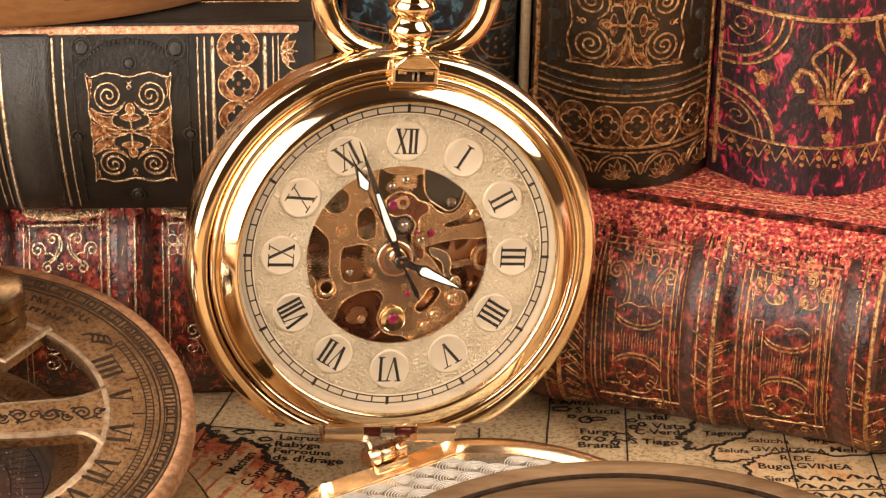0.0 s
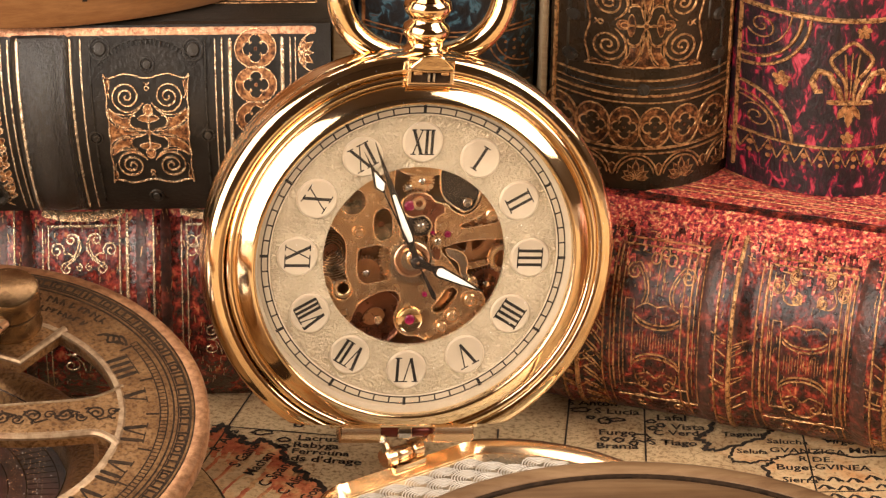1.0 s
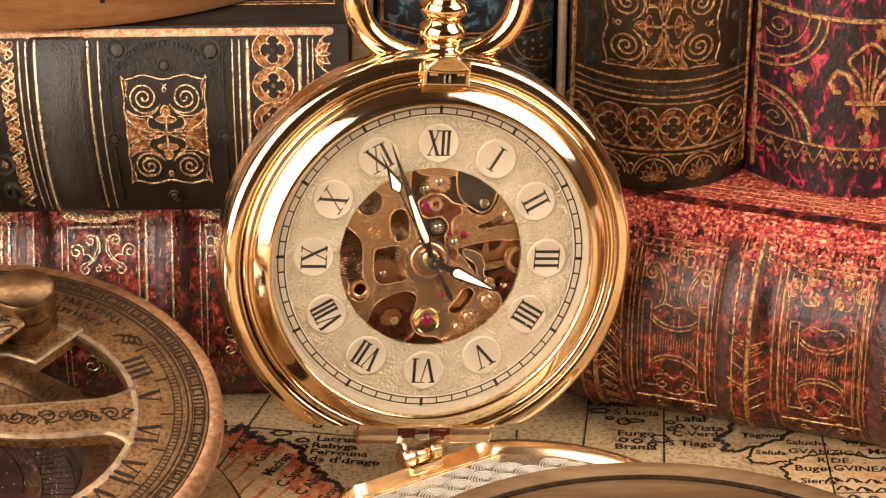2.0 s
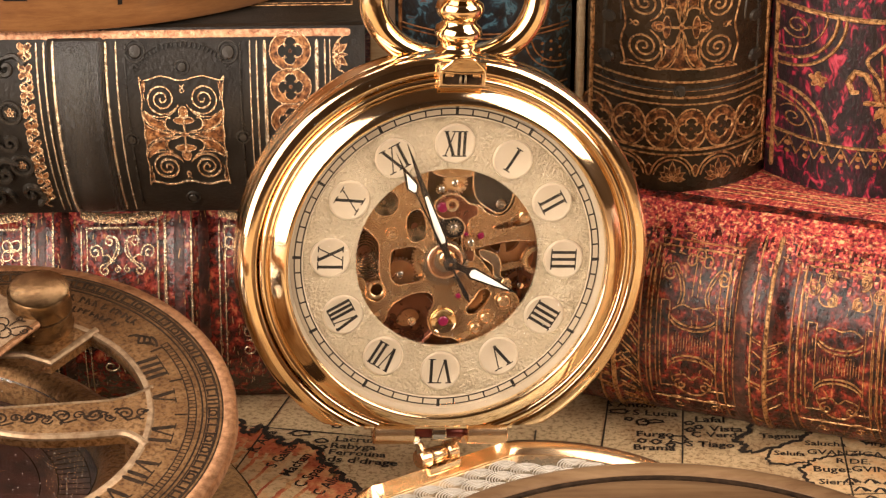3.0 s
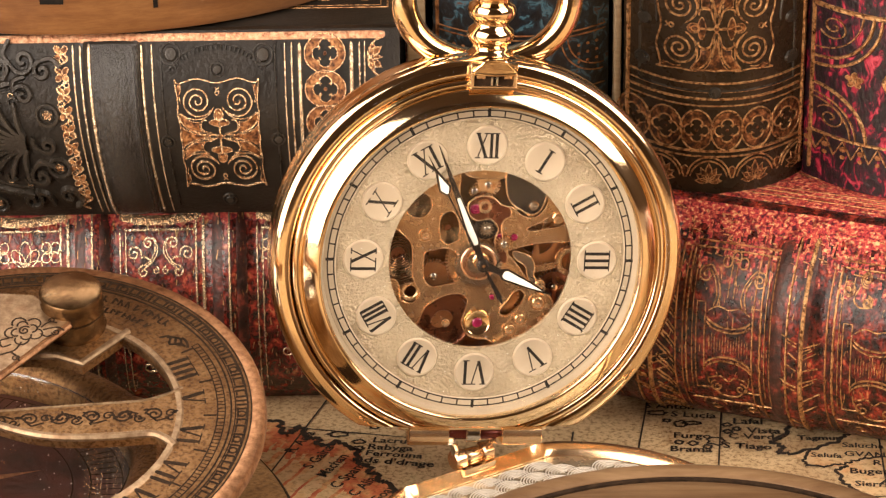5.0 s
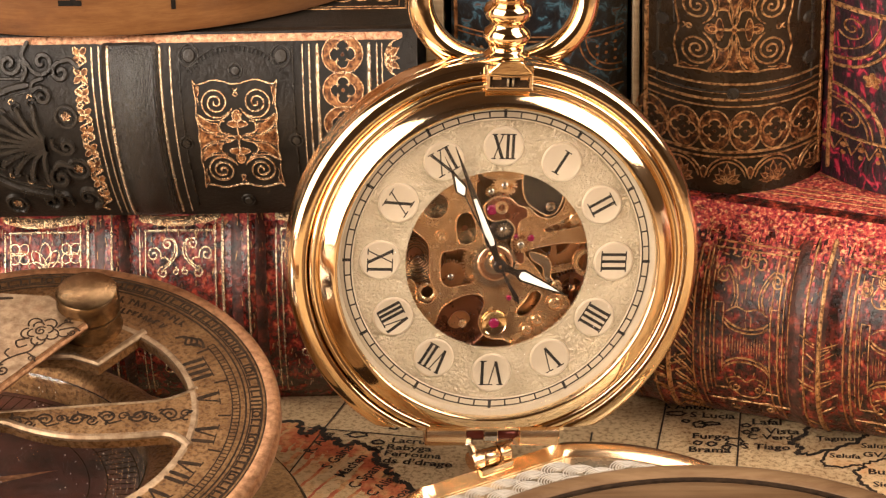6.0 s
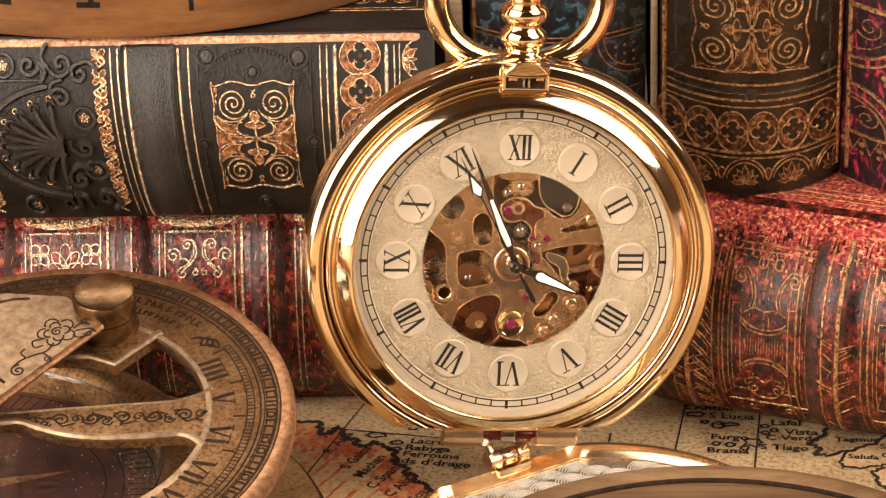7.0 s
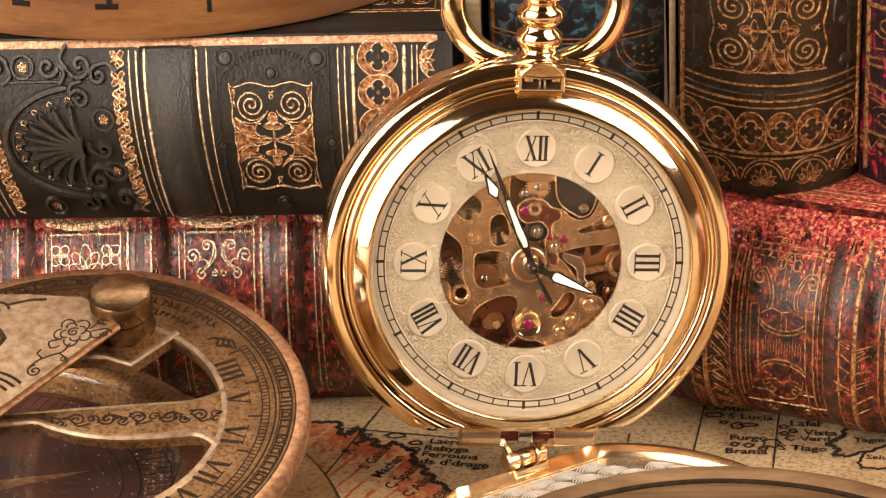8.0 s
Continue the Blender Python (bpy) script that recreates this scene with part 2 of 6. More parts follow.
def place(x, y, z, rx=0, ry=0, rz=0):
    return pose(x * MM, y * MM, z * MM, rx, ry, rz)


def lathe(profile, seg=96, closed=False, bm=None, shape=None):
    """Turns (radius, height) pairs round the z axis; shape(x, y, z) may move each point."""
    bm = bm or bmesh.new()
    rings = []
    for r, z in profile:
        ring = []
        for i in range(seg):
            a = 2 * math.pi * i / seg
            p = (r * math.cos(a), r * math.sin(a), z)
            ring.append(bm.verts.new(shape(*p) if shape else p))
        rings.append(ring)
    pairs = list(zip(rings, rings[1:])) + ([(rings[-1], rings[0])] if closed else [])
    for a, b in pairs:
        for i in range(seg):
            j = (i + 1) % seg
            bm.faces.new((a[i], a[j], b[j], b[i]))
    if not closed:
        if profile[0][0] > 1e-6:
            bm.faces.new(rings[0][::-1])
        if profile[-1][0] > 1e-6:
            bm.faces.new(rings[-1])
        bmesh.ops.remove_doubles(bm, verts=bm.verts, dist=1e-5)
    return bm


def block(x0, x1, y0, y1, z0, z1, bevel=0.0, bm=None, seg=2):
    own = bm is None
    bm = bm or bmesh.new()
    vs = [bm.verts.new((x, y, z)) for x in (x0, x1) for y in (y0, y1) for z in (z0, z1)]
    for f in ((0, 1, 3, 2), (4, 6, 7, 5), (0, 4, 5, 1), (2, 3, 7, 6), (0, 2, 6, 4), (1, 5, 7, 3)):
        bm.faces.new([vs[i] for i in f])
    if bevel and own:
        bmesh.ops.recalc_face_normals(bm, faces=bm.faces)
        bmesh.ops.bevel(bm, geom=bm.edges[:], offset=bevel, segments=seg, affect="EDGES", profile=0.5)
    return bm


def tube(path, radius, seg=10, bm=None, loop=False):
    """A round bar along a path; radius may be a number or one for each point."""
    bm = bm or bmesh.new()
    pts = [Vector(p) for p in path]
    n = len(pts)
    rings = []
    ref = Vector((0.13, 0.29, 0.95))
    for i, p in enumerate(pts):
        a, b = (pts[i - 1], pts[(i + 1) % n]) if loop else (pts[max(i - 1, 0)], pts[min(i + 1, n - 1)])
        t = (b - a).normalized()
        s = t.cross(ref).normalized()
        w = s.cross(t)
        r = radius if isinstance(radius, (int, float)) else radius[i]
        rings.append([bm.verts.new(p + r * (math.cos(2 * math.pi * k / seg) * s + math.sin(2 * math.pi * k / seg) * w)) for k in range(seg)])
    for i in range(n if loop else n - 1):
        a, b = rings[i], rings[(i + 1) % n]
        for k in range(seg):
            j = (k + 1) % seg
            bm.faces.new((a[k], a[j], b[j], b[k]))
    if not loop:
        bm.faces.new(rings[0][::-1])
        bm.faces.new(rings[-1])
    return bm


def plate(outline, z0, z1, holes=(), bm=None):
    """A flat plate from a 2D outline with holes, between two heights."""
    own = bmesh.new()
    for loop in (outline, *holes):
        vs = [own.verts.new((x, y, z1)) for x, y in loop]
        for a, b in zip(vs, vs[1:] + vs[:1]):
            own.edges.new((a, b))
    bmesh.ops.triangle_fill(own, use_beauty=True, use_dissolve=False, edges=own.edges[:], normal=(0, 0, 1))
    ext = bmesh.ops.extrude_face_region(own, geom=own.faces[:])
    for v in ext["geom"]:
        if isinstance(v, bmesh.types.BMVert):
            v.co.z = z0
    if bm is None:
        return own
    tmp = bpy.data.meshes.new("join")
    own.to_mesh(tmp)
    own.free()
    bm.from_mesh(tmp)
    bpy.data.meshes.remove(tmp)
    return bm


def smooth_loop(pts, n=6):
    """A closed Catmull-Rom curve through a few corner points."""
    out, k = [], len(pts)
    for i in range(k):
        p0, p1, p2, p3 = (Vector(pts[(i + j) % k]) for j in (-1, 0, 1, 2))
        for s in range(n):
            t = s / n
            q = 0.5 * (2 * p1 + (p2 - p0) * t + (2 * p0 - 5 * p1 + 4 * p2 - p3) * t * t + (3 * p1 - p0 - 3 * p2 + p3) * t ** 3)
            out.append((q.x, q.y))
    return out


def circle(cx, cy, r, n=24, a0=0.0, a1=360.0):
    full = abs(a1 - a0) >= 359.9
    m = n if full else n + 1
    return [(cx + r * math.cos(radians(a0 + (a1 - a0) * i / n)), cy + r * math.sin(radians(a0 + (a1 - a0) * i / n))) for i in range(m)]


def arc(cx, cy, r, a0, a1, n=16, ry=None):
    ry = r if ry is None else ry
    return [(cx + r * math.cos(radians(a0 + (a1 - a0) * i / n)), cy + ry * math.sin(radians(a0 + (a1 - a0) * i / n))) for i in range(n + 1)]


def closed(path):
    return path + path[:1]


def rect(x0, y0, x1, y1):
    return [(x0, y0), (x1, y0), (x1, y1), (x0, y1), (x0, y0)]


def spiral(cx, cy, r, turns, start, hand=1, n=40, r0=0.12):
    """A scroll that winds from radius r at angle start in to its eye."""
    return [(cx + (r + (r0 - r) * i / n) * math.cos(radians(start + hand * 360 * turns * i / n)), cy + (r + (r0 - r) * i / n) * math.sin(radians(start + hand * 360 * turns * i / n))) for i in range(n + 1)]


def flow(p, n=6):
    """A smooth curve through a few points."""
    q = [p[0]] + list(p) + [p[-1]]
    out = []
    for a, b, c, d in zip(q, q[1:], q[2:], q[3:]):
        for i in range(n):
            t = i / n
            out.append(tuple(0.5 * (2 * b[k] + (c[k] - a[k]) * t + (2 * a[k] - 5 * b[k] + 4 * c[k] - d[k]) * t * t + (3 * b[k] - a[k] - 3 * c[k] + d[k]) * t ** 3) for k in (0, 1)))
    return out + [p[-1]]


def moved(path, x, y, s=1.0, turn=0.0, mirror=False):
    c, d = math.cos(radians(turn)), math.sin(radians(turn))
    out = []
    for px, py in path:
        px = -px if mirror else px
        out.append((x + s * (c * px - d * py), y + s * (d * px + c * py)))
    return out


def resampled(path, step):
    out = [Vector(path[0])]
    for a, b in zip(path, path[1:]):
        a, b = Vector(a), Vector(b)
        k = max(1, int((b - a).length / step))
        out += [a + (b - a) * (i / k) for i in range(1, k + 1)]
    return out


def strips(paths, surf, width=0.3, height=0.12, step=0.45, bm=None):
    """Raised beads laid on a surface: paths of (a, b), surf(a, b, h) gives the point h above it."""
    bm = bm or bmesh.new()
    for path in paths:
        w, hh = width, height
        if isinstance(path, tuple):
            path, w = path
            hh = height * min(1.6, w / width)
        low, core = (-0.05, 0.5) if hh > 0.05 else (-0.002, 0.92)
        pts = resampled(path, step)
        if len(pts) < 2:
            continue
        shut = (pts[0] - pts[-1]).length < 1e-4
        rows = []
        for i, p in enumerate(pts):
            a, b = pts[max(i - 1, 0)], pts[min(i + 1, len(pts) - 1)]
            if shut and i in (0, len(pts) - 1):
                a, b = pts[-2], pts[1]
            t = b - a
            if t.length < 1e-9:
                t = Vector((1, 0))
            t.normalize()
            n = Vector((-t.y, t.x)) * w / 2
            taper = 1.0 if shut or 0 < i < len(pts) - 1 or hh < 0.05 else 0.6
            rows.append([bm.verts.new(surf(*(p + n * taper), low)), bm.verts.new(surf(*(p + n * core * taper), hh)), bm.verts.new(surf(*(p - n * core * taper), hh)), bm.verts.new(surf(*(p - n * taper), low))])
        for r, s in zip(rows, rows[1:]):
            for k in range(3):
                bm.faces.new((r[k], r[k + 1], s[k + 1], s[k]))
    return bm


def patches(loops, surf, height=0.1, bm=None):
    """Filled raised shapes on a surface, each a fan about its middle."""
    bm = bm or bmesh.new()
    for loop in loops:
        cx, cy = sum(p[0] for p in loop) / len(loop), sum(p[1] for p in loop) / len(loop)
        mid = bm.verts.new(surf(cx, cy, height))
        rim = [bm.verts.new(surf(cx + (x - cx) * 0.8, cy + (y - cy) * 0.8, height * 0.9)) for x, y in loop]
        foot = [bm.verts.new(surf(x, y, -0.04)) for x, y in loop]
        for i in range(len(loop)):
            j = (i + 1) % len(loop)
            bm.faces.new((mid, rim[i], rim[j]))
            bm.faces.new((rim[i], foot[i], foot[j], rim[j]))
    return bm


def leaf(cx, cy, length, width, turn):
    """A pointed leaf with lobed edges."""
    half = [(0, 0), (0.12, 0.5), (0.25, 0.72), (0.33, 0.6), (0.45, 1.0), (0.55, 0.72), (0.68, 0.75), (0.78, 0.4), (1, 0)]
    pts = [(x * length, y * width / 2) for x, y in half] + [(x * length, -y * width / 2) for x, y in half[-2:0:-1]]
    return moved(pts, cx, cy, 1, turn)


def petal(cx, cy, r, turn, n=10, wide=0.62):
    return moved([(r * 0.5 * (1 - math.cos(2 * math.pi * i / n)), r * wide * 0.5 * math.sin(2 * math.pi * i / n)) for i in range(n)], cx, cy, 1, turn)


def quatrefoil(cx, cy, r):
    """The outline of four round lobes."""
    out = []
    for k in range(4):
        a = 90 * k
        out += arc(cx + 0.52 * r * math.cos(radians(a)), cy + 0.52 * r * math.sin(radians(a)), 0.48 * r, a - 118, a + 118, 9)
    return closed(out)


def flat(z):
    return lambda a, b, h: (a, b, z + h)


def words(text, size, surf, x, y, turn=0.0, spacing=1.0):
    """Lettering in the built-in font, laid on a surface as a thin mesh. Returns a bmesh."""
    cu = bpy.data.curves.new("lettering", "FONT")
    cu.body, cu.size, cu.space_character, cu.resolution_u, cu.offset = text, size, spacing, 2, 0.022 * size
    ob = bpy.data.objects.new("lettering", cu)
    scene.collection.objects.link(ob)
    bpy.context.view_layer.update()
    mesh = bpy.data.meshes.new_from_object(ob.evaluated_get(bpy.context.evaluated_depsgraph_get()))
    bpy.data.objects.remove(ob)
    bpy.data.curves.remove(cu)
    bm = bmesh.new()
    bm.from_mesh(mesh)
    bpy.data.meshes.remove(mesh)
    c, d = math.cos(radians(turn)), math.sin(radians(turn))
    for v in bm.verts:
        px, py = v.co.x, v.co.y
        v.co = surf(x + c * px - d * py, y + d * px + c * py, 0.0)
    return bm


def joined(bms):
    out = bmesh.new()
    tmp = bpy.data.meshes.new("join")
    for b in bms:
        b.to_mesh(tmp)
        b.free()
        out.from_mesh(tmp)
    bpy.data.meshes.remove(tmp)
    return out

# ---- the room and the table ----
TABLE_Z = -0.3


def room():
    for name, dims in (
        ("floor", (-1700, 1700, -1700, 1700, -800, -760)),
        ("ceiling", (-1700, 1700, -1700, 1700, 1700, 1740)),
        ("wall_north", (-1700, 1700, 1650, 1700, -760, 1700)),
        ("wall_south", (-1700, 1700, -1700, -1650, -760, 1700)),
        ("wall_west", (-1700, -1650, -1650, 1650, -760, 1700)),
        ("wall_east", (1650, 1700, -1650, 1650, -760, 1700)),
    ):
        tagged(part(name, block(*dims), TABLE if name == "floor" else CEILING if name == "ceiling" else WALL), "plain warm " + name.split("_")[0] + " that closes the room", name.split("_")[0], kind="structure")


room()


def table():
    t = thing("table", place(0, 0, -760), "dark wooden table under the map and books", "table")
    part("tabletop", block(-600, 600, -450, 450, 730, 760 + TABLE_Z, 3.0), TABLE, t)
    for x in (-540, 540):
        for y in (-400, 400):
            part("leg", block(x - 30, x + 30, y - 30, y + 30, 0, 730, 3.0), TABLE, t)


table()


# ---- books ----
# A book's own frame: x along the spine, z across it, the spine bulging towards -y; y is 0 at the hinges.
def spine_surface(thick, bulge, power, bands=(), cock=None):
    """cock(a): how far the spine is pulled askew at its lower edge."""
    def surf(a, c, h):
        q = max(-1.0, min(1.0, 2 * c / thick))
        off = bulge * (1 - abs(q) ** power)
        slope = -bulge * power * abs(q) ** (power - 1) * (1 if q > 0 else -1) * 2 / thick
        for a0, a1, high in bands:
            if a0 < a < a1:
                h += high * math.sin(math.pi * (a - a0) / (a1 - a0)) ** 0.85 * (1 - abs(q) ** 8)
        n = math.hypot(1, slope)
        pull = cock(a) * (0.5 - 0.5 * q) ** 1.7 if cock else 0.0
        return (a + pull, -off - h / n, c - h * slope / n)
    return surf


def book(name, m, length, thick, bulge, depth, spine_mat, cover_mat, label, power=2.4, bands=(), band_mat=None, board=2.0, group="old books", cock=None):
    """A bound book: spine, two boards and the pages. Returns the thing, the spine and its surface."""
    b = thing(name, m, label, "book", group)
    surf = spine_surface(thick, bulge, power, bands, cock)
    bm = bmesh.new()
    xs = sorted({*[length * i / 60 for i in range(61)], *[x for a0, a1, _ in bands for x in [a0 + (a1 - a0) * 0.5 * (1 - math.cos(math.pi * k / 14)) for k in range(15)]]})
    xs = [x for x in xs if 0 <= x <= length]
    nz = 28
    zs = [thick / 2 * math.sin(math.pi / 2 * (2 * k / nz - 1)) for k in range(nz + 1)]
    outer = [[bm.verts.new(surf(x, z, 0)) for z in zs] for x in xs]
    back = [[bm.verts.new((x, 1.2, z)) for z in (zs[0], zs[-1])] for x in xs]
    for i in range(len(xs) - 1):
        for k in range(nz):
            bm.faces.new((outer[i][k], outer[i][k + 1], outer[i + 1][k + 1], outer[i + 1][k]))
        bm.faces.new((outer[i][0], outer[i + 1][0], back[i + 1][0], back[i][0]))
        bm.faces.new((outer[i][nz], outer[i + 1][nz], back[i + 1][1], back[i][1]))
        bm.faces.new((back[i][0], back[i + 1][0], back[i + 1][1], back[i][1]))
    for i in (0, -1):
        bm.faces.new(outer[i] + [back[i][1], back[i][0]])
    spine = part("spine", bm, spine_mat, b, angle=50)
    for s in (1, -1):
        z0, z1 = sorted((s * thick / 2, s * (thick / 2 - board)))
        part("cover", block(-0.4, length + 0.4, 1.6, depth, z0, z1, 0.5), cover_mat, b)
    part("pages", block(1.5, length - 2.0, 1.4, depth - 3, -thick / 2 + board, thick / 2 - board), PAGES, b)
    return b, spine, surf


# motifs, each a list of bead paths about (0, 0)
def double_scroll(s, n=34):
    """A pair of scrolls that rise from a stem."""
    out = []
    for k in (False, True):
        out.append(moved(spiral(0, 0, 1.0, 1.6, -120, 1, n), -1.15 * s if not k else 1.15 * s, 0.9 * s, s, 0, k))
        out.append(moved([(-0.15, -2.0), (-0.35, -1.0), (-0.8, -0.3), (-1.5, 0.1)], 0, 0, s, 0, k))
        out.append(moved(spiral(0, 0, 0.75, 1.3, 60, -1, n), 1.3 * s if k else -1.3 * s, -1.2 * s, s, 0, k))
    return out


def tall_panel(curls):
    """A rubbed arabesque panel: horns or curls above, a shield with swags, and straps below."""
    out = []
    for k in (-1, 1):
        if curls:
            for x, y, r, t0 in ((2.0, 9.5, 0.85, 250), (4.0, 8.2, 0.9, 60), (1.6, 7.2, 0.75, 90)):
                out += [(spiral(k * x, y, r, 1.5, t0 if k > 0 else 180 - t0, k, 30), 0.22), (spiral(k * x, y, r * 0.72, 1.2, t0 if k > 0 else 180 - t0, k, 24), 0.16)]
            out.append(flow([(k * 2.6, 8.8), (k * 3.2, 7.4), (k * 2.4, 6.6), (k * 0.9, 6.8)], 4))
        else:
            for d in (0.0, 0.42):
                out.append((flow([(k * (1.6 + d), 4.3), (k * (1.3 + d), 5.6), (k * (1.7 + d), 7.2), (k * (2.7 + d * 0.4), 8.6 - d), (k * 3.5, 8.5 - d)], 5), 0.2))
            out += [(spiral(k * 3.3, 7.7, 0.95, 1.6, 80 if k > 0 else 100, -k, 32), 0.22), ([(k * 0.3, 9.0), (k * 0.35, 5.4)], 0.16)]
        out += [([(k * 5.2, -8.4), (k * 5.2, 10.2)], 0.24), ([(k * 4.5, -7.6), (k * 4.5, 9.6)], 0.16), ([(k * 2.95, 4.6), (k * 2.95, -4.4)], 0.2), ([(k * 2.95, 4.6), (k * 4.0, 4.6), (k * 4.0, -7.0), (k * 2.2, -7.0)], 0.18)]
        out += [spiral(k * 1.5, -6.6, 0.9, 1.3, 90, -k, 24), flow([(k * 2.6, -4.6), (k * 2.4, -6.0), (k * 1.2, -7.8), (0, -8.2)], 4), arc(k * 2.3, -10.4, 1.5, 10, 170, 10), spiral(k * 2.3, -10.6, 0.8, 1.2, 0, k, 20)]
    if not curls:
        for x, y in ((-1.0, 9.2), (0.0, 9.75), (1.0, 9.2)):
            out.append((closed(circle(x, y, 0.55, 14)), 0.2))
    for d in (0.0, 0.55):
        out += [(arc(0, 3.4 - d, 2.9, 200, 340, 14, 1.7), 0.26), (arc(0, -4.6 + d, 3.0, 20, 160, 14, 1.9), 0.26)]
    out += [flow([(-2.6, 3.6), (-1.4, 4.3), (0, 4.0), (1.4, 4.3), (2.6, 3.6)], 4), flow([(-2.4, -5.4), (-1.0, -4.9), (0, -5.6), (1.0, -4.9), (2.4, -5.4)], 4), [(-5.0, -9.2), (5.0, -9.2)], [(-5.2, 10.3), (5.2, 10.3)]]
    for i in range(15):
        out.append(([(0.34 * (i - 7), -1.6 + 0.35 * math.sin(i * 2.1)), (0.34 * (i - 7) + 0.05, 0.5 + 0.4 * math.sin(i * 1.3))], 0.1))
    return out


def gilt_block(w, h):
    """The square gilt block: four scrolls at the corners, two flowers, dark hooks and filled leaf wings. Beads and filled shapes."""
    beads, fills = [], []
    for sx in (-1, 1):
        for sy in (-1, 1):
            m = lambda p: [(sx * x * w, sy * y * h) for x, y in p]
            unit = lambda p: [(x, y * w / h) for x, y in p]
            beads.append((m([(x, y + 0.32) for x, y in unit(spiral(0.245, 0, 0.19, 2.5, 215, 1, 72, 0.012))]), 0.27))
            beads.append((m(flow([(0.0, 0.475), (0.07, 0.48), (0.13, 0.495), (0.26, 0.51), (0.38, 0.485), (0.47, 0.475), (0.50, 0.505), (0.485, 0.40), (0.475, 0.30), (0.49, 0.20), (0.47, 0.10), (0.485, 0.0)], 4)), 0.22))
            beads.append((m(flow([(0.46, 0.46), (0.435, 0.42), (0.455, 0.36), (0.44, 0.30)], 4)), 0.16))
            beads.append((m(flow([(0.46, 0.22), (0.36, 0.17), (0.22, 0.165), (0.12, 0.20), (0.05, 0.27)], 4)), 0.2))
            beads.append((m(flow([(0.02, 0.0), (0.10, 0.03), (0.19, 0.05), (0.225, 0.10), (0.20, 0.15), (0.15, 0.155)], 4)), 0.26))
            beads.append((m(flow([(0.08, 0.015), (0.25, 0.03), (0.38, 0.075), (0.46, 0.14), (0.49, 0.22)], 4)), 0.2))
            fills.append(m([(0.20, 0.045), (0.245, 0.09), (0.24, 0.135), (0.31, 0.135), (0.37, 0.16), (0.47, 0.215), (0.465, 0.15), (0.40, 0.09), (0.30, 0.05)]))
            fills.append(m([(0.42, 0.455), (0.45, 0.40), (0.475, 0.33), (0.485, 0.42), (0.465, 0.475)]))
            fills.append(m([(0.006 + 0.12 * math.sin(radians(t)) * (0.4 + 0.6 * math.sin(radians(t))), 0.13 + 0.035 * math.cos(radians(t))) for t in range(0, 181, 20)]))
            for q in range(6):
                beads.append((m([(0.26 + 0.035 * q, 0.06 + 0.012 * q), (0.275 + 0.035 * q, 0.10 + 0.014 * q)]), 0.12))
    for sx in (-1, 1):
        fills.append([(sx * x * w, y * h) for x, y in ((0.12, 0.0), (0.30, 0.028), (0.42, 0.07), (0.48, 0.115), (0.465, 0.05), (0.48, 0.0), (0.465, -0.05), (0.48, -0.115), (0.42, -0.07), (0.30, -0.028))])
    for sy in (-1, 1):
        fills.append([(x * w, sy * y * h) for x, y in [(0.055 * math.sin(radians(t)), 0.20 + 0.055 * math.cos(radians(t))) for t in range(0, 360, 30)]])
        beads.append(closed([(x * w, sy * y * h) for x, y in [(0.03 * math.sin(radians(t)), 0.185 + 0.035 * math.cos(radians(t))) for t in range(0, 360, 30)]]))
        beads.append((flow([(-0.03 * w, sy * 0.44 * h), (0, sy * 0.42 * h), (0.03 * w, sy * 0.44 * h)], 4), 0.2))
        beads.append(([(0, sy * 0.02 * h), (0, sy * 0.10 * h)], 0.4))
        beads.append(closed([(x, sy * 0.39 * h + y) for x, y in circle(0, 0, 0.025 * w, 8)]))
    fills.append(circle(0, 0, w * 0.03, 10))
    return beads, fills


def foil_field(n, pitch, r, surf, ox, oy, mat, parent, label, h=0.03, tall=0.62):
    """Gilt grounds round a row of quatrefoil openings that runs across the spine."""
    for i in range(n):
        bm = bmesh.new()
        y0 = oy + (i - (n - 1) / 2) * pitch
        inner, outer = [], []
        for k in range(48):
            t = 2 * math.pi * k / 48
            f = (t + math.pi / 4) % (math.pi / 2) - math.pi / 4
            ri = r * (0.52 * math.cos(f) + math.sqrt(max(0.0, 0.2304 - 0.2704 * math.sin(f) ** 2)))
            inner.append(bm.verts.new(surf(ox + ri * math.cos(t), y0 + ri * math.sin(t), h)))
            outer.append(bm.verts.new(surf(ox + pitch * tall * math.cos(t), y0 + pitch * 0.49 * math.sin(t), h)))
        for k in range(48):
            j = (k + 1) % 48
            bm.faces.new((inner[k], inner[j], outer[j], outer[k]))
        part("gilt_ground", bm, mat, parent, label)


def foil_row(n, pitch, r, along, tall=1.17):
    """A row of quatrefoils in linked ovals; along: 0 runs in a, 1 runs in b."""
    beads, fills = [], []
    for i in range(n):
        s = (i - (n - 1) / 2) * pitch
        x, y = (s, 0) if along == 0 else (0, s)
        beads.append(moved(quatrefoil(0, 0, r), x, y))
        beads.append(closed([(x + px * (1.0 if along == 0 else tall), y + py * (tall if along == 0 else 1.0)) for px, py in circle(0, 0, pitch * 0.53, 22)]))
        fills.append(circle(x, y, r * 0.16, 8))
    return beads, fills


def strip_parts(name, paths, surf, width, height, mat, parent, label=""):
    """Each bead as a part of its own."""
    for p in paths:
        part(name, strips([p], surf, width, height), mat, parent, label)


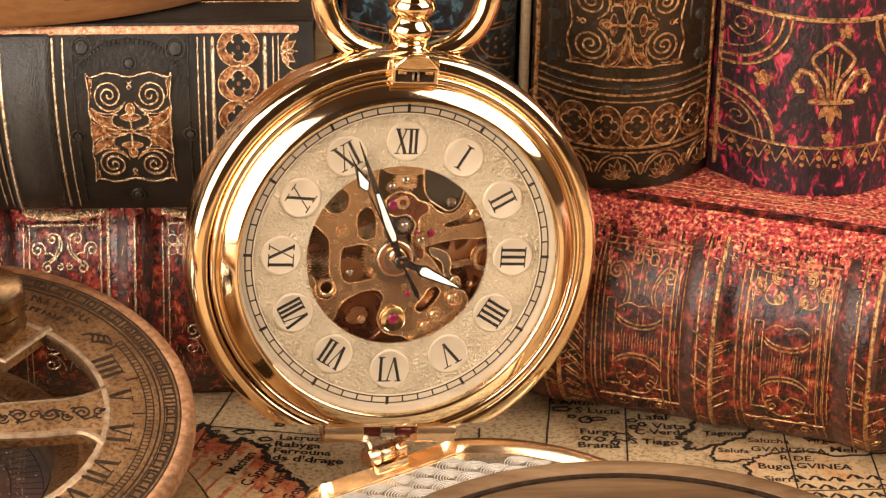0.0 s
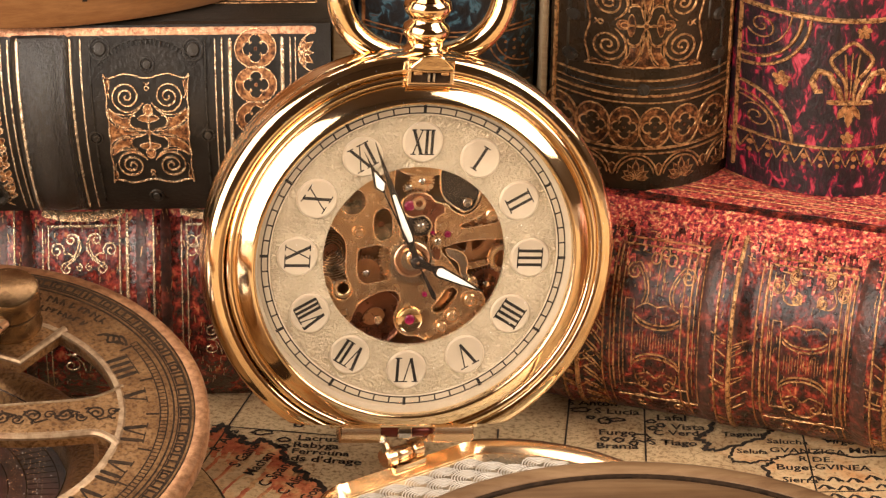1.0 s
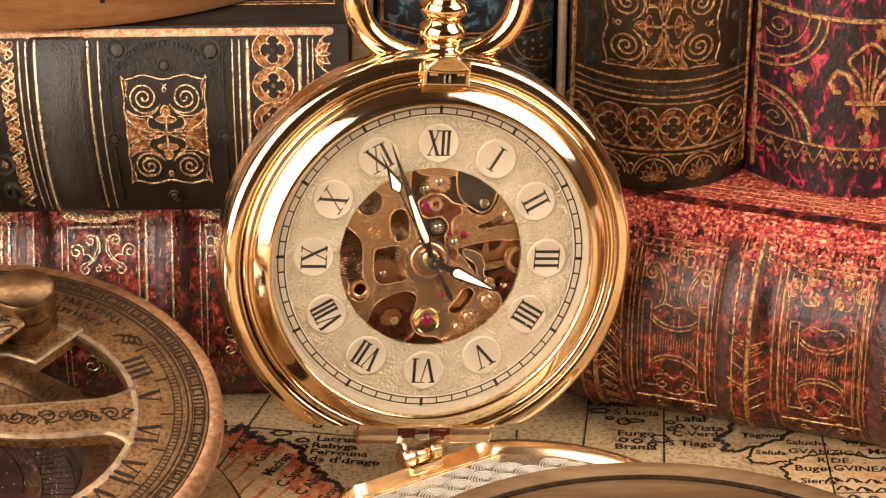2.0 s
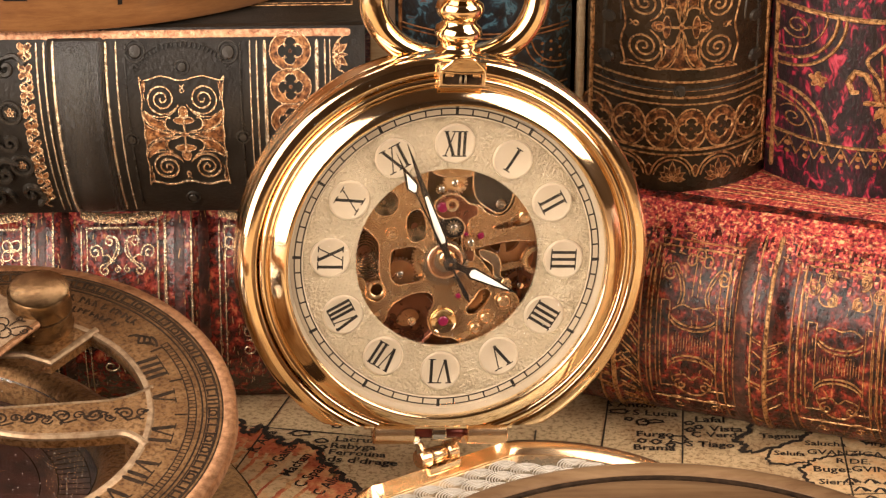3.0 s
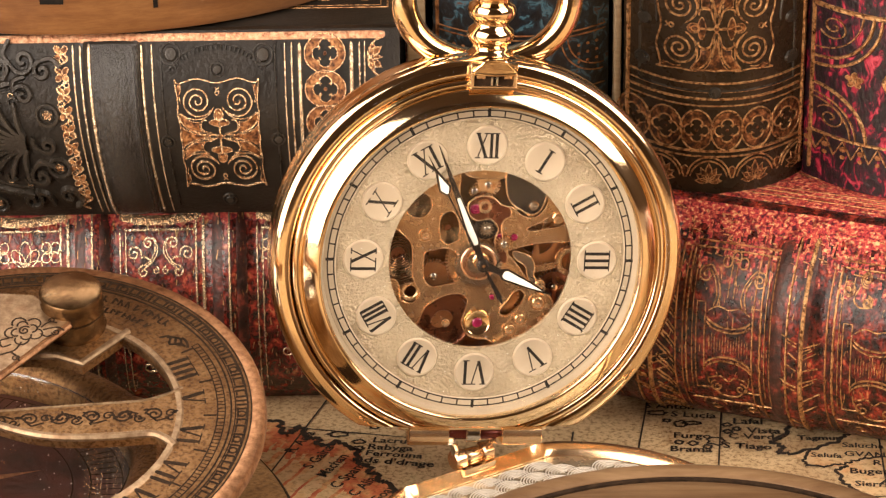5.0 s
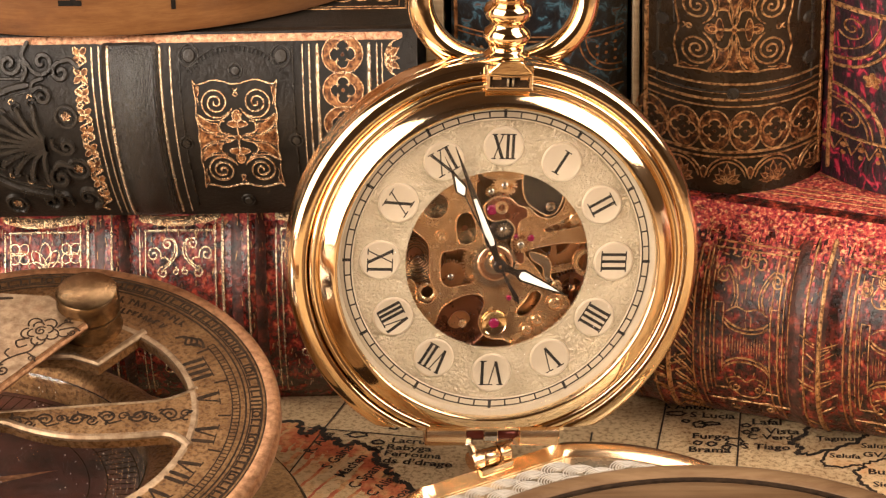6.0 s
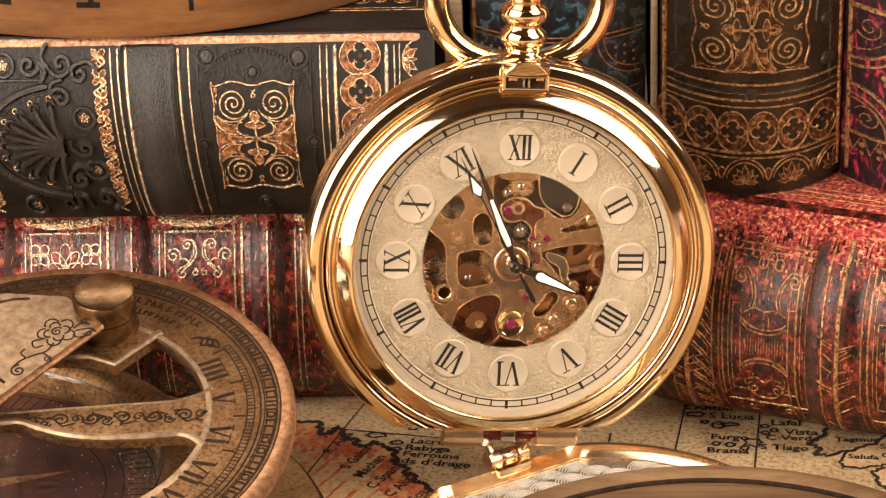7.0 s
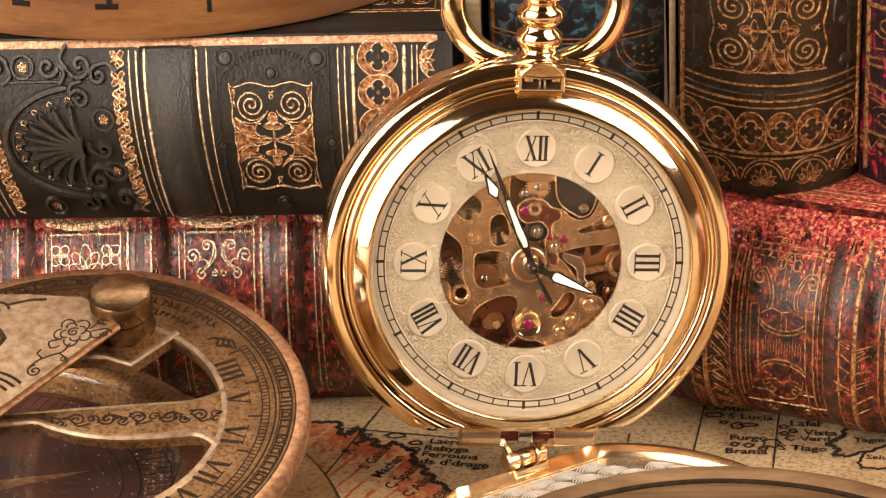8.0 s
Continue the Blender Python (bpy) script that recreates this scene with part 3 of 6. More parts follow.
def gilt(fills, lines, surf, parent, ground, edge, label, w=0.2):
    """Gilt ornament: filled shapes with raised bright outlines, and free lines."""
    tagged(part("gilt_fill", patches(fills, surf, 0.10), ground, parent, label + ", filled parts"), kind="stuff")
    outlines = [(closed(list(f)), 0.16) for f in fills if len(f) > 8]
    part("gold_tooling", strips(list(lines) + outlines, surf, w, 0.15), edge, parent, label + ", raised lines")


def surface_patch(name, surf, a0, a1, c0, c1, h, mat, parent, label, na=60, nc=5, ragged=0.0):
    """A thin worn skin over a stretch of a spine, with an uneven lower edge."""
    bm = bmesh.new()
    rows = []
    for i in range(na + 1):
        a = a0 + (a1 - a0) * i / na
        low = c0 + ragged * noise.noise((a * 0.7, c0, 3.1)) + ragged * 0.6 * noise.noise((a * 2.3, c0, 7.7))
        rows.append([bm.verts.new(surf(a, low + (c1 - low) * k / nc, h if k else -0.03)) for k in range(nc + 1)])
    for r, s in zip(rows, rows[1:]):
        for k in range(nc):
            bm.faces.new((r[k], s[k], s[k + 1], r[k + 1]))
    return part(name, bm, mat, parent, label, 60)


def flecks(n, a0, a1, c0, c1, seed, tall=True):
    """Short worn traces of gilt scattered over a spine."""
    rnd = random.Random(seed)
    out = []
    for _ in range(n):
        a, c = rnd.uniform(a0, a1), rnd.uniform(c0, c1)
        l = rnd.uniform(0.25, 1.1)
        da, dc = (rnd.uniform(-0.25, 0.25) * l, l) if tall else (l, rnd.uniform(-0.2, 0.2) * l)
        out.append(([(a, c), (a + da, c + dc)], rnd.uniform(0.08, 0.2)))
    return out


def shifted(paths, x, y):
    return [([(px + x, py + y) for px, py in p[0]], p[1]) if isinstance(p, tuple) else [(px + x, py + y) for px, py in p] for p in paths]


# the black book lies on the left red one
def black_book():
    x0 = -112.0
    A = lambda x: x - x0
    T = 23.2
    b, spine, surf = book("black_book", place(x0, 14.6, 28.5 + T / 2, 0, 0, 1.4), 102.5, T, 3.7, 120, BLACK_LEATHER, BLACK_LEATHER,
                          "thick black leather book with gold-tooled spine, lying flat", 2.05, [(A(-46.4), A(-39.9), 1.7), (A(-46.5), A(-45.1), 0.55), (A(-40.9), A(-39.9), 0.4)], cock=lambda a: max(0.0, min(5.0, 0.4 + 0.075 * (A(-20) - a))))
    top = T / 2
    pale, gold, fill, blind, buttons = [], [], [], [], []
    # rules across the spine; the line at -45.75 paints the highlight on the band's edge
    for x, w in ((-67.6, 0.28), (-66.7, 0.28), (-47.7, 0.28), (-46.85, 0.32), (-45.75, 0.5), (-39.7, 0.42), (-38.5, 0.28), (-22.95, 0.24), (-22.15, 0.28), (-21.2, 0.55), (-15.15, 0.55), (-14.2, 0.28), (-13.6, 0.22)):
        pale.append(([(A(x), -top + 0.6), (A(x), top - 1.4)], w))
    bead, f = gilt_block(9.9, 13.4)
    gold += shifted(bead, A(-31.05), -0.3)
    fill += shifted(f, A(-31.05), -0.3)
    bead, f = foil_row(5, 3.88, 1.5, 1)
    gold += shifted(bead, A(-18.25), 1.3)
    fill += shifted(f, A(-18.25), 1.3)
    for y in (8.6, 4.6, 0.6, -3.4, -7.4):
        fill += [leaf(A(-13.2), y, 2.0, 0.9, 35), leaf(A(-13.2), y, 2.0, 0.9, -35), leaf(A(-13.2), y, 1.7, 0.6, 0), leaf(A(-13.0), y, 1.6, 0.7, 70), leaf(A(-13.0), y, 1.6, 0.7, -70)]
        gold.append(arc(A(-11.4), y, 1.9, 90, 270, 12, 2.0))
    # the small gilt vines at both ends of the shell panel
    for vx in (-49.1, -65.1):
        for i in range(9):
            y = 9.4 - i * 2.2
            gold.append(([(A(vx) + 0.75 * math.sin(k * 0.8), y - 0.28 * k) for k in range(9)], 0.24))
            fill += [petal(A(vx), y, 1.05, 90 * k + 45) for k in range(4)]
            gold.append((spiral(A(vx) + (0.5 if i % 2 else -0.5), y - 1.1, 0.5, 1.2, 90, 1 if i % 2 else -1, 16), 0.2))
    # blind stamping: panel frame, beaded arch and bosses
    for x in (-37.45, -24.1):
        blind.append(([(A(x), -top + 1.4), (A(x), top - 1.6)], 0.22))
    for k in range(27):
        t = radians(18 + 144 * k / 26)
        cx, cy = A(-30.9) + 5.5 * math.cos(t), 6.1 + 3.5 * math.sin(t)
        blind.append(([(cx, cy), (cx + 0.32 * math.cos(t), cy + 0.5 * math.sin(t))], 0.34))
    blind.append((arc(A(-30.9), 6.1, 6.0, 18, 162, 24, 4.1), 0.2))
    # the scallop shell with its rim, gilt dots, rosettes and scrolls
    sx, sy = A(-53.9), -0.7
    for rx, ry, wd in ((9.9, 7.1, 1.0), (9.0, 6.3, 0.3)):
        blind.append((arc(sx, sy, rx, 98, 262, 30, ry), wd))
    for k in range(11):
        t = radians(100 + 16 * k)
        tip = (sx + 7.6 * math.cos(t), sy + 5.0 * math.sin(t))
        rib = flow([(sx - 0.6, sy + 0.15 * (5 - k)), (sx + 3.8 * math.cos(t) - 0.5, sy + 2.1 * math.sin(t)), tip], 6)
        blind.append((rib, 0.8))
        blind.append((arc(tip[0], tip[1], 0.55, math.degrees(t) - 110, math.degrees(t) + 110, 8), 0.4))
        gold.append((closed(circle(sx + 8.5 * math.cos(t), sy + 5.7 * math.sin(t), 0.3, 8)), 0.22))
    blind += [([(A(-66), 7.0), (A(-55.9), 7.0), (A(-55.9), 10.3)], 0.4)]
    for x, y in ((-60.4, 8.6), (-51.4, 2.6), (-51.2, -4.1), (-60.4, -9.2)):
        blind += [(closed(circle(A(x), y, 1.25, 18)), 0.5), (closed(circle(A(x), y, 0.7, 14)), 0.24)]
        fill += [petal(A(x), y, 0.55, 72 * k + 18) for k in range(5)]
    for x, y, r, t0, turn in ((-53.6, 8.7, 1.5, 200, 1), (-57.4, 8.6, 1.3, 20, -1), (-51.4, 7.6, 1.1, 90, 1), (-53.9, 5.0, 1.2, 160, -1), (-52.0, -1.0, 1.0, 220, 1), (-53.6, -5.2, 1.3, 120, 1), (-55.8, -8.6, 1.4, 60, -1), (-63.4, 8.7, 1.2, 0, 1), (-51.0, -8.0, 1.1, 0, 1)):
        blind.append((spiral(A(x), y, r, 1.3, t0, turn, 26), 0.75))
        tail = flow([(A(x) + r * math.cos(radians(t0)), y + r * math.sin(radians(t0))), (A(x) + 1.6 * r * math.cos(radians(t0 - 40)), y + 1.5 * r * math.sin(radians(t0 - 40))), (A(x) + 2.0 * r * math.cos(radians(t0 - 80)), y + 1.7 * r * math.sin(radians(t0 - 80)))], 5)
        blind.append((tail, 0.7))
    for x, y, r in ((-36.3, 9.2, 1.15), (-25.5, 9.0, 1.15), (-30.9, 7.5, 0.8), (-37.4, -0.9, 0.75), (-24.1, -0.7, 0.75), (-31, -9.2, 0.8)):
        buttons.append(circle(A(x), y, r * 0.72, 18))
        blind.append((closed(circle(A(x), y, r, 20)), 0.26))
    strip_parts("rule", pale, surf, 0.3, 0.12, TOOLING_PALE, spine, "pale gilt rule across the spine")
    gilt(fill, gold, surf, spine, GILT_GROUND, TOOLING, "worn gilt scrolls and leaves")
    part("edge_stripe", strips([([(A(-110), top - 0.65), (A(-11.2), top - 0.65)], 0.95)], surf, 0.95, 0.10), STIPPLE, spine, "stippled orange-gold edge stripe")
    for a0, a1 in ((A(-45.5), A(-40.0)),):
        pb = bmesh.new()
        rows = [[pb.verts.new(surf(a0 + (a1 - a0) * i / 16, -top * 0.95 + top * 1.83 * k / 20, 0.04)) for k in range(21)] for i in range(17)]
        for i in range(16):
            for k in range(20):
                pb.faces.new((rows[i][k], rows[i + 1][k], rows[i + 1][k + 1], rows[i][k + 1]))
        part("raised_band", pb, BLACK_GRAIN, spine, "pebbled glossy raised band", 60)
    part("blind_tooling", patches(buttons, surf, 0.35, strips(blind, surf, 0.5, 0.42)), BLIND, spine, "blind-stamped black relief")
    foil_field(5, 3.88, 1.5, surf, A(-18.25), 1.3, GILT_GROUND, spine, "orange-gold ground round a quatrefoil")
    # gilt border on the upper board
    lid = flat(T / 2)
    border = [(rect(A(-60), 7.2, A(-10.9), 100), 0.3), (rect(A(-59), 8.0, A(-11.7), 99), 0.2), (rect(A(-55), 13.4, A(-17.0), 94), 0.2)]
    for i in range(12):
        border += [(spiral(A(-13.6) - i * 2.5, 10.8, 1.2, 1.7, 0, 1 if i % 2 else -1, 24), 0.24), (arc(A(-12.4) - i * 2.5, 10.6, 1.7, 20, 160, 8, 1.6), 0.2)]
    part("cover_tooling", strips(border, lid, 0.3, 0.08), TOOLING_MID, b, "dull gilt border on the board")
    return b


black_book()


def red_book_left():
    x0, T = -112.0, 28.2
    A = lambda x: x - x0
    bands = [(A(x), A(x + 4.3), 0.7) for x in (-82.5, -66.0, -49.6, -33.0)] + [(A(-16.0), A(-12), 0.7)]
    b, spine, surf = book("red_book", place(x0, 21.3, T / 2, 0, 0, 2.0), 106, T, 6.5, 115, RED_LEATHER, RED_COVER,
                          "mottled red leather book with dark raised bands under the black book", 2.2, bands)
    pale, gold, dark = [], [], []
    for a0, a1, h in bands[:4]:
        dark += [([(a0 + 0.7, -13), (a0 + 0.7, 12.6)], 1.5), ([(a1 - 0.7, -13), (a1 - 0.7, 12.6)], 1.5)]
        pale.append(([((a0 + a1) / 2, -13), ((a0 + a1) / 2, 12.8)], 0.35))
        pale += [([(a1 + 1.2, -12), (a1 + 1.2, 10.6)], 0.22), ([(a1 + 1.9, -12), (a1 + 1.9, 10.6)], 0.22)]
        c = a1 + 6.1
        pale += [([(c + 4.3, -12), (c + 4.3, 11.6)], 0.3), ([(c + 5.2, -12), (c + 5.2, 11.6)], 0.5), ([(c - 4.4, 10.4), (c + 4.3, 10.4)], 0.35)]
        gold += [([(c - 5, 11.8), (c - 2, 11.4), (c + 1, 11.4), (c + 5, 11.9)], 1.25)]
    for k, (a0, a1, h) in enumerate(bands[:4]):
        c = a1 + 6.1
        if k == 2:
            for sx in (-1, 1):
                for d in (0.0, 0.34):
                    pale.append((flow([(c + sx * (1.5 - d), 9.6), (c + sx * (0.75 - d * 0.4), 9.3), (c + sx * (0.7 - d), 8.2), (c + sx * (1.2 - d), 7.2), (c + sx * 2.0, 6.6 - d)], 5), 0.26))
                pale += [(spiral(c + sx * 1.5, 9.0, 0.6, 1.2, 90, -sx, 24), 0.3), (spiral(c + sx * 2.1, 5.9, 0.7, 1.3, 90, -sx, 26), 0.3), (spiral(c + sx * 3.2, 7.9, 0.9, 1.5, 200 if sx > 0 else -20, -sx, 30), 0.3)]
                pale += [(flow([(c + sx * 1.0, 6.8), (c + sx * 1.7, 7.5), (c + sx * 2.4, 7.5)], 5), 0.3), (spiral(c + sx * 0.6, 6.0, 0.45, 1.2, 90, sx, 20), 0.24)]
            pale += shifted(double_scroll(1.45), c, -5.5)
        else:
            for sx in (-1, 1):
                for q in range(4):
                    pale.append(closed([(c + sx * 3.1 + x, 8.2 + y) for x, y in petal(0, 0, 1.35, 45 + 90 * q, 14, 0.8)]))
            for q in range(5):
                pale.append(closed([(c + x, 6.6 + y) for x, y in petal(0, 0, 2.8 - 0.35 * abs(q - 2), 10 + 40 * q, 14, 0.5)]))
            pale += shifted(double_scroll(1.2), c, -3.5)
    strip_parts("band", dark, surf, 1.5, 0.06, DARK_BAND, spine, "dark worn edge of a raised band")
    part("rule", strips(pale, surf, 0.22, 0.12), TOOLING_PALE, spine, "pale gilt rules and scrolls")
    surface_patch("worn_edge", surf, A(-68), A(-22), 10.9, 13.6, 0.05, RED_COVER, spine, "worn bright red and yellow edge", 120, 5, 0.8)
    tagged(part("gilt_wear", strips(flecks(420, A(-68), A(-22), -13, 12.4, 4) + flecks(140, A(-68), A(-22), 9.8, 12.6, 6), surf, 0.16, 0.06), TOOLING_MID, spine, "worn traces of gilt"), kind="stuff")
    part("gold_tooling", strips(gold, surf, 0.8, 0.08), TOOLING, spine, "rubbed gilt edge")


red_book_left()


def red_book_right():
    T = 28.6
    m = place(16.5, 24.0, T / 2 + 0.2, 0, 0, -21.5)
    bands = [(3.4, 9.6, 0.9), (22.2, 28.2, 0.9), (41.0, 47.2, 0.9), (59.6, 65.8, 0.9)]
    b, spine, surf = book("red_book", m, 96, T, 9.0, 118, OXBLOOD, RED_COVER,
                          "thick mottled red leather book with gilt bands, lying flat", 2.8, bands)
    pale, gold, dark = [], [], []
    for a0, a1, h in bands:
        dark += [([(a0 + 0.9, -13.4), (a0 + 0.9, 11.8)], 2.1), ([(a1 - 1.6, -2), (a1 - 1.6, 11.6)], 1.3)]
        mid = (a0 + a1) / 2 + 0.3
        gold += [([(mid - 0.9, -12.5), (mid - 0.9, 12.0)], 0.3), ([(mid + 0.7, -12.8), (mid + 0.9, -2.0), (mid + 1.0, 12.2)], 0.62)]
        gold += [[(mid + 0.7 + s * 0.3, y), (mid + 0.7 + s * random.uniform(1.2, 2.4), y + random.uniform(0.2, 1.0))] for s in (-1, 1) for y in [random.uniform(-11.5, 2) for _ in range(9)]]
        pale += [([(a1 + 1.0, -12), (a1 + 1.0, 10.4)], 0.26), ([(a1 + 1.9, -12), (a1 + 1.9, 10.2)], 0.22), ([(a0 - 1.1, -12), (a0 - 1.1, 10.4)], 0.26), ([(a0 - 2.0, -12), (a0 - 2.0, 10.2)], 0.22)]
    for c, curls in ((17.2, False), (35.2, True), (53.6, False)):
        pale += [[(c - 5.3, 10.9), (c + 5.3, 10.9)]]
        gold += shifted(tall_panel(curls), c, 0)
    for y in range(-12, 8, 2):
        gold += [[(8.4, y + 1.2), (10.6, y - 1.6)], [(8.4, y + 0.6), (10.4, y - 2.0)]]
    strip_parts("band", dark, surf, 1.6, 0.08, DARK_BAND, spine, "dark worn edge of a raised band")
    part("rule", strips(pale, surf, 0.22, 0.1), TOOLING_DARK, spine, "thin rubbed gilt rules")
    part("gold_tooling", strips(gold, surf, 0.2, 0.12), TOOLING_MID, spine, "rubbed gilt arabesques")
    surface_patch("worn_edge", surf, 0.5, 68, 11.9, 14.0, 0.03, RED_COVER, spine, "worn bright red and yellow edge", 160, 6, 0.8)
    tagged(part("red_wear", strips([(p, w * 2.6) for p, w in flecks(520, 3, 66, 9.6, 12.2, 17) + flecks(200, 3, 66, 7.0, 11.0, 19)], surf, 0.3, 0.03), RED_COVER, spine, "bright red wear below the worn edge"), kind="stuff")
    tagged(part("gilt_wear", strips(flecks(420, 3, 66, -13.2, 12.6, 7) + flecks(160, 3, 66, 9.5, 13.4, 9, False), surf, 0.14, 0.06), TOOLING_MID, spine, "worn traces of gilt"), kind="stuff")
    # ruled edge of the upper board
    lid = flat(T / 2)
    lines = [[(-0.5, y), (96, y)] for y in (3.4, 4.8, 6.0)] + [arc(24, 20, 10, 200, 340, 20), arc(52, 22, 10, 200, 340, 20)]
    part("cover_tooling", strips(lines, lid, 0.3, 0.06), TOOLING_DARK, b, "dull tooled lines on the board")


red_book_right()


def standing(x, y, z, lean=0.0, turn=0.0):
    """The pose of a book that stands on its tail with the spine forward."""
    return place(x, y, z, lean, 0, turn) @ pose(0, 0, 0, 0, -90, 0)


BASE = 28.9


def brown_book():
    T = 22.0
    b, spine, surf = book("brown_book", standing(28.2, 28.0, BASE, 2), 150, T, 6.9, 100, BROWN_LEATHER, BROWN_LEATHER,
                          "dark brown leather book with gilt quatrefoil spine, standing upright", 2.2)
    gold, fill, pale, blind, buttons = [], [], [], [], []
    for a, w in ((12.4, 0.35), (11.5, 0.22), (13.3, 0.22), (5.6, 0.35), (4.9, 0.25), (14.4, 0.3)):
        gold.append(([(a, -10.3), (a, 10.3)], w))
    bead, f = foil_row(6, 3.65, 1.5, 1, 1.35)
    gold += shifted(bead, 8.3, 0.65)
    fill += shifted(f, 8.3, 0.65)
    for i in range(-2, 3):
        m = 0.9 + i * 5.6
        gold += [arc(1.5, m, 3.3, -80, 80, 16, 2.7), arc(1.5, m, 2.8, -75, 75, 14, 2.3)]
        fill += [leaf(1.7, m, 2.4, 0.9, 0)] + [leaf(1.7, m, 2.2 - 0.2 * k, 0.8, s * 30 * k) for k in (1, 2, 3) for s in (-1, 1)]
        fill += [leaf(3.6, m + 2.8, 1.6, 1.0, 180)]
    for e in (-10.5, 10.5):
        gold.append(([(1.5, e), (149, e)], 0.45))
    for a0 in (21.4, 62, 104):
        bead, f = gilt_block(11.2, 13.6)
        gold += shifted(bead, a0, 0.4)
        fill += shifted(f, a0, 0.4)
        blind += [rect(a0 - 8.0, -9.2, a0 + 26, 9.2)]
        for s in (-1, 1):
            blind.append((arc(a0, s * 8.2, 4.2, -90, 90, 12, 0.9 * s), 0.3))
        buttons += [circle(a0 - 5.2, s * 8.9, 0.9, 14) for s in (-1, 1)] + [circle(a0, s * 8.7, 0.8, 14) for s in (-1, 1)] + [circle(a0 - 8.2, 0.4, 0.8, 14)]
    gilt(fill, gold, surf, spine, COPPER_GROUND, TOOLING_MID, "copper-gold scrolls and leaves", 0.24)
    part("blind_tooling", patches(buttons, surf, 0.3, strips(blind, surf, 0.3, 0.16)), BLIND, spine, "blind-stamped frame and bosses")
    foil_field(6, 3.65, 1.5, surf, 8.3, 0.65, COPPER_GROUND, spine, "copper-gold ground round a quatrefoil", 0.03, 0.66)


brown_book()


def magenta_book():
    T = 26.0
    b, spine, surf = book("magenta_book", standing(52.2, 27.4, BASE, 0), 150, T, 9.0, 100, MAGENTA, MAGENTA,
                          "black and magenta marbled leather book with a gilt lily spine, standing", 2.1)
    gold, fill = [], []
    gold += [([(6.2, -12.4), (6.2, 12.4)], 0.4), ([(22.4, -12.4), (22.4, 12.4)], 0.7), ([(1.2, -12.3), (100, -12.3)], 0.3), ([(1.2, 12.3), (100, 12.3)], 0.4), ([(45.0, -12.4), (45.0, 12.4)], 0.7)]
    for s in (-1, 1):
        for a0 in (6.2, 22.4):
            up = 1 if a0 < 10 else -1
            for r in ((6.2, 5.0, 4.4) if up > 0 else (7.6, 6.6, 5.4)):
                gold.append(([(a0 + up * r * math.sin(radians(t)), s * (12.2 - r * 0.95 * math.cos(radians(t)))) for t in range(0, 91, 6)], 0.42 if r > 6 else 0.2))
            gold.append([(a0 + up * (2.3 + y), s * (10.2 + x)) for x, y in spiral(0, 0, 1.6, 1.7, 30)])
    # zigzag border with drops
    for i in range(-6, 7):
        gold.append([(6.0, i * 1.95 - 0.97), (3.9, i * 1.95), (6.0, i * 1.95 + 0.97)])
        fill += [circle(4.9, i * 1.95 + 0.97, 0.38, 8), circle(3.9, i * 1.95 + 0.97, 0.3, 8)]
    # lily
    c = 14.3
    gold += [([(c - 2.2, -2.7), (c - 2.2, 2.7)], 0.7)]
    gold.append((closed(flow([(c - 2, 0.35), (c + 0.4, 0.7), (c + 2.0, 1.9), (c + 3.2, 2.5), (c + 4.4, 1.4), (c + 5.4, 0), (c + 4.4, -1.4), (c + 3.2, -2.5), (c + 2.0, -1.9), (c + 0.4, -0.7), (c - 2, -0.35)], 4)), 0.5))
    gold += [([(c - 1.5, k * 0.3), (c + 4.0, k * 0.9)], 0.3) for k in (-1, 1)]
    gold.append([(c - 1.5, 0), (c + 4.2, 0)])
    for s in (-1, 1):
        gold.append(([(c - 2.0, s * 0.9), (c - 0.4, s * 1.5), (c + 1.4, s * 2.6), (c + 1.6, s * 3.8), (c + 0.2, s * 4.5), (c - 1.0, s * 4.0), (c - 0.9, s * 3.2)], 0.8))
        fill.append(leaf(c - 2.6, s * 0.3, 2.0, 0.9, 180 - s * 32))
        fill += [petal(c + 0.5 + 3.6, s * 7.6, 0.8, 72 * k + 90) for k in range(5)] if s < 0 else [petal(14.1, s * 7.8, 1.0, 72 * k) for k in range(5)]
    fill += [leaf(c - 2.6, 0, 2.8, 1.1, 180)]
    fill += [petal(21.0, -1.2, 0.9, 72 * k) for k in range(5)] + [petal(7.6, 0, 0.8, 72 * k) for k in range(5)]
    gilt([f for f in fill if len(f) > 2], gold, surf, spine, TOOLING_DARK, TOOLING_MID, "worn gilt lily, arcs and zigzag")


magenta_book()


def blue_book():
    T = 21.4
    b, spine, surf = book("blue_book", standing(4.8, 32.5, BASE, 2), 150, T, 5.0, 90, BLUE, BROWN_LEATHER,
                          "dark marbled blue leather book with gilt arcs, standing behind the watch", 2.2)
    gold, fill = [], []
    for a in (10.5, 17.6, 18.2, 26.5):
        gold.append([(a, -10.2), (a, 10.2)])
    for s in (-1, 1):
        for r in (5.2, 4.4):
            gold.append([(17.6 - r * math.sin(radians(t)), s * (10 - r * math.cos(radians(t)))) for t in range(0, 91, 6)])
        for k in range(9):
            fill.append(circle(16.2 - 1.1 * (k // 3), s * (9.2 - 1.1 * (k % 3)), 0.22, 6))
    gold.append(([(1, 10.1), (120, 10.1)], 0.4))
    gilt(fill, gold, surf, spine, TOOLING_DARK, TOOLING_DARK, "dull gilt arcs and dots")


blue_book()


def slip(name, x, y, w, label):
    b = thing(name, place(x, y, BASE), label, "booklet", "old books")
    part("cover", block(-w / 2, w / 2, 0, 80, 0, 140, 0.25), PAGES, b)
    part("pages", block(-w / 4, w / 4, 0.6, 79, 0.6, 139.2), PAGES, b)


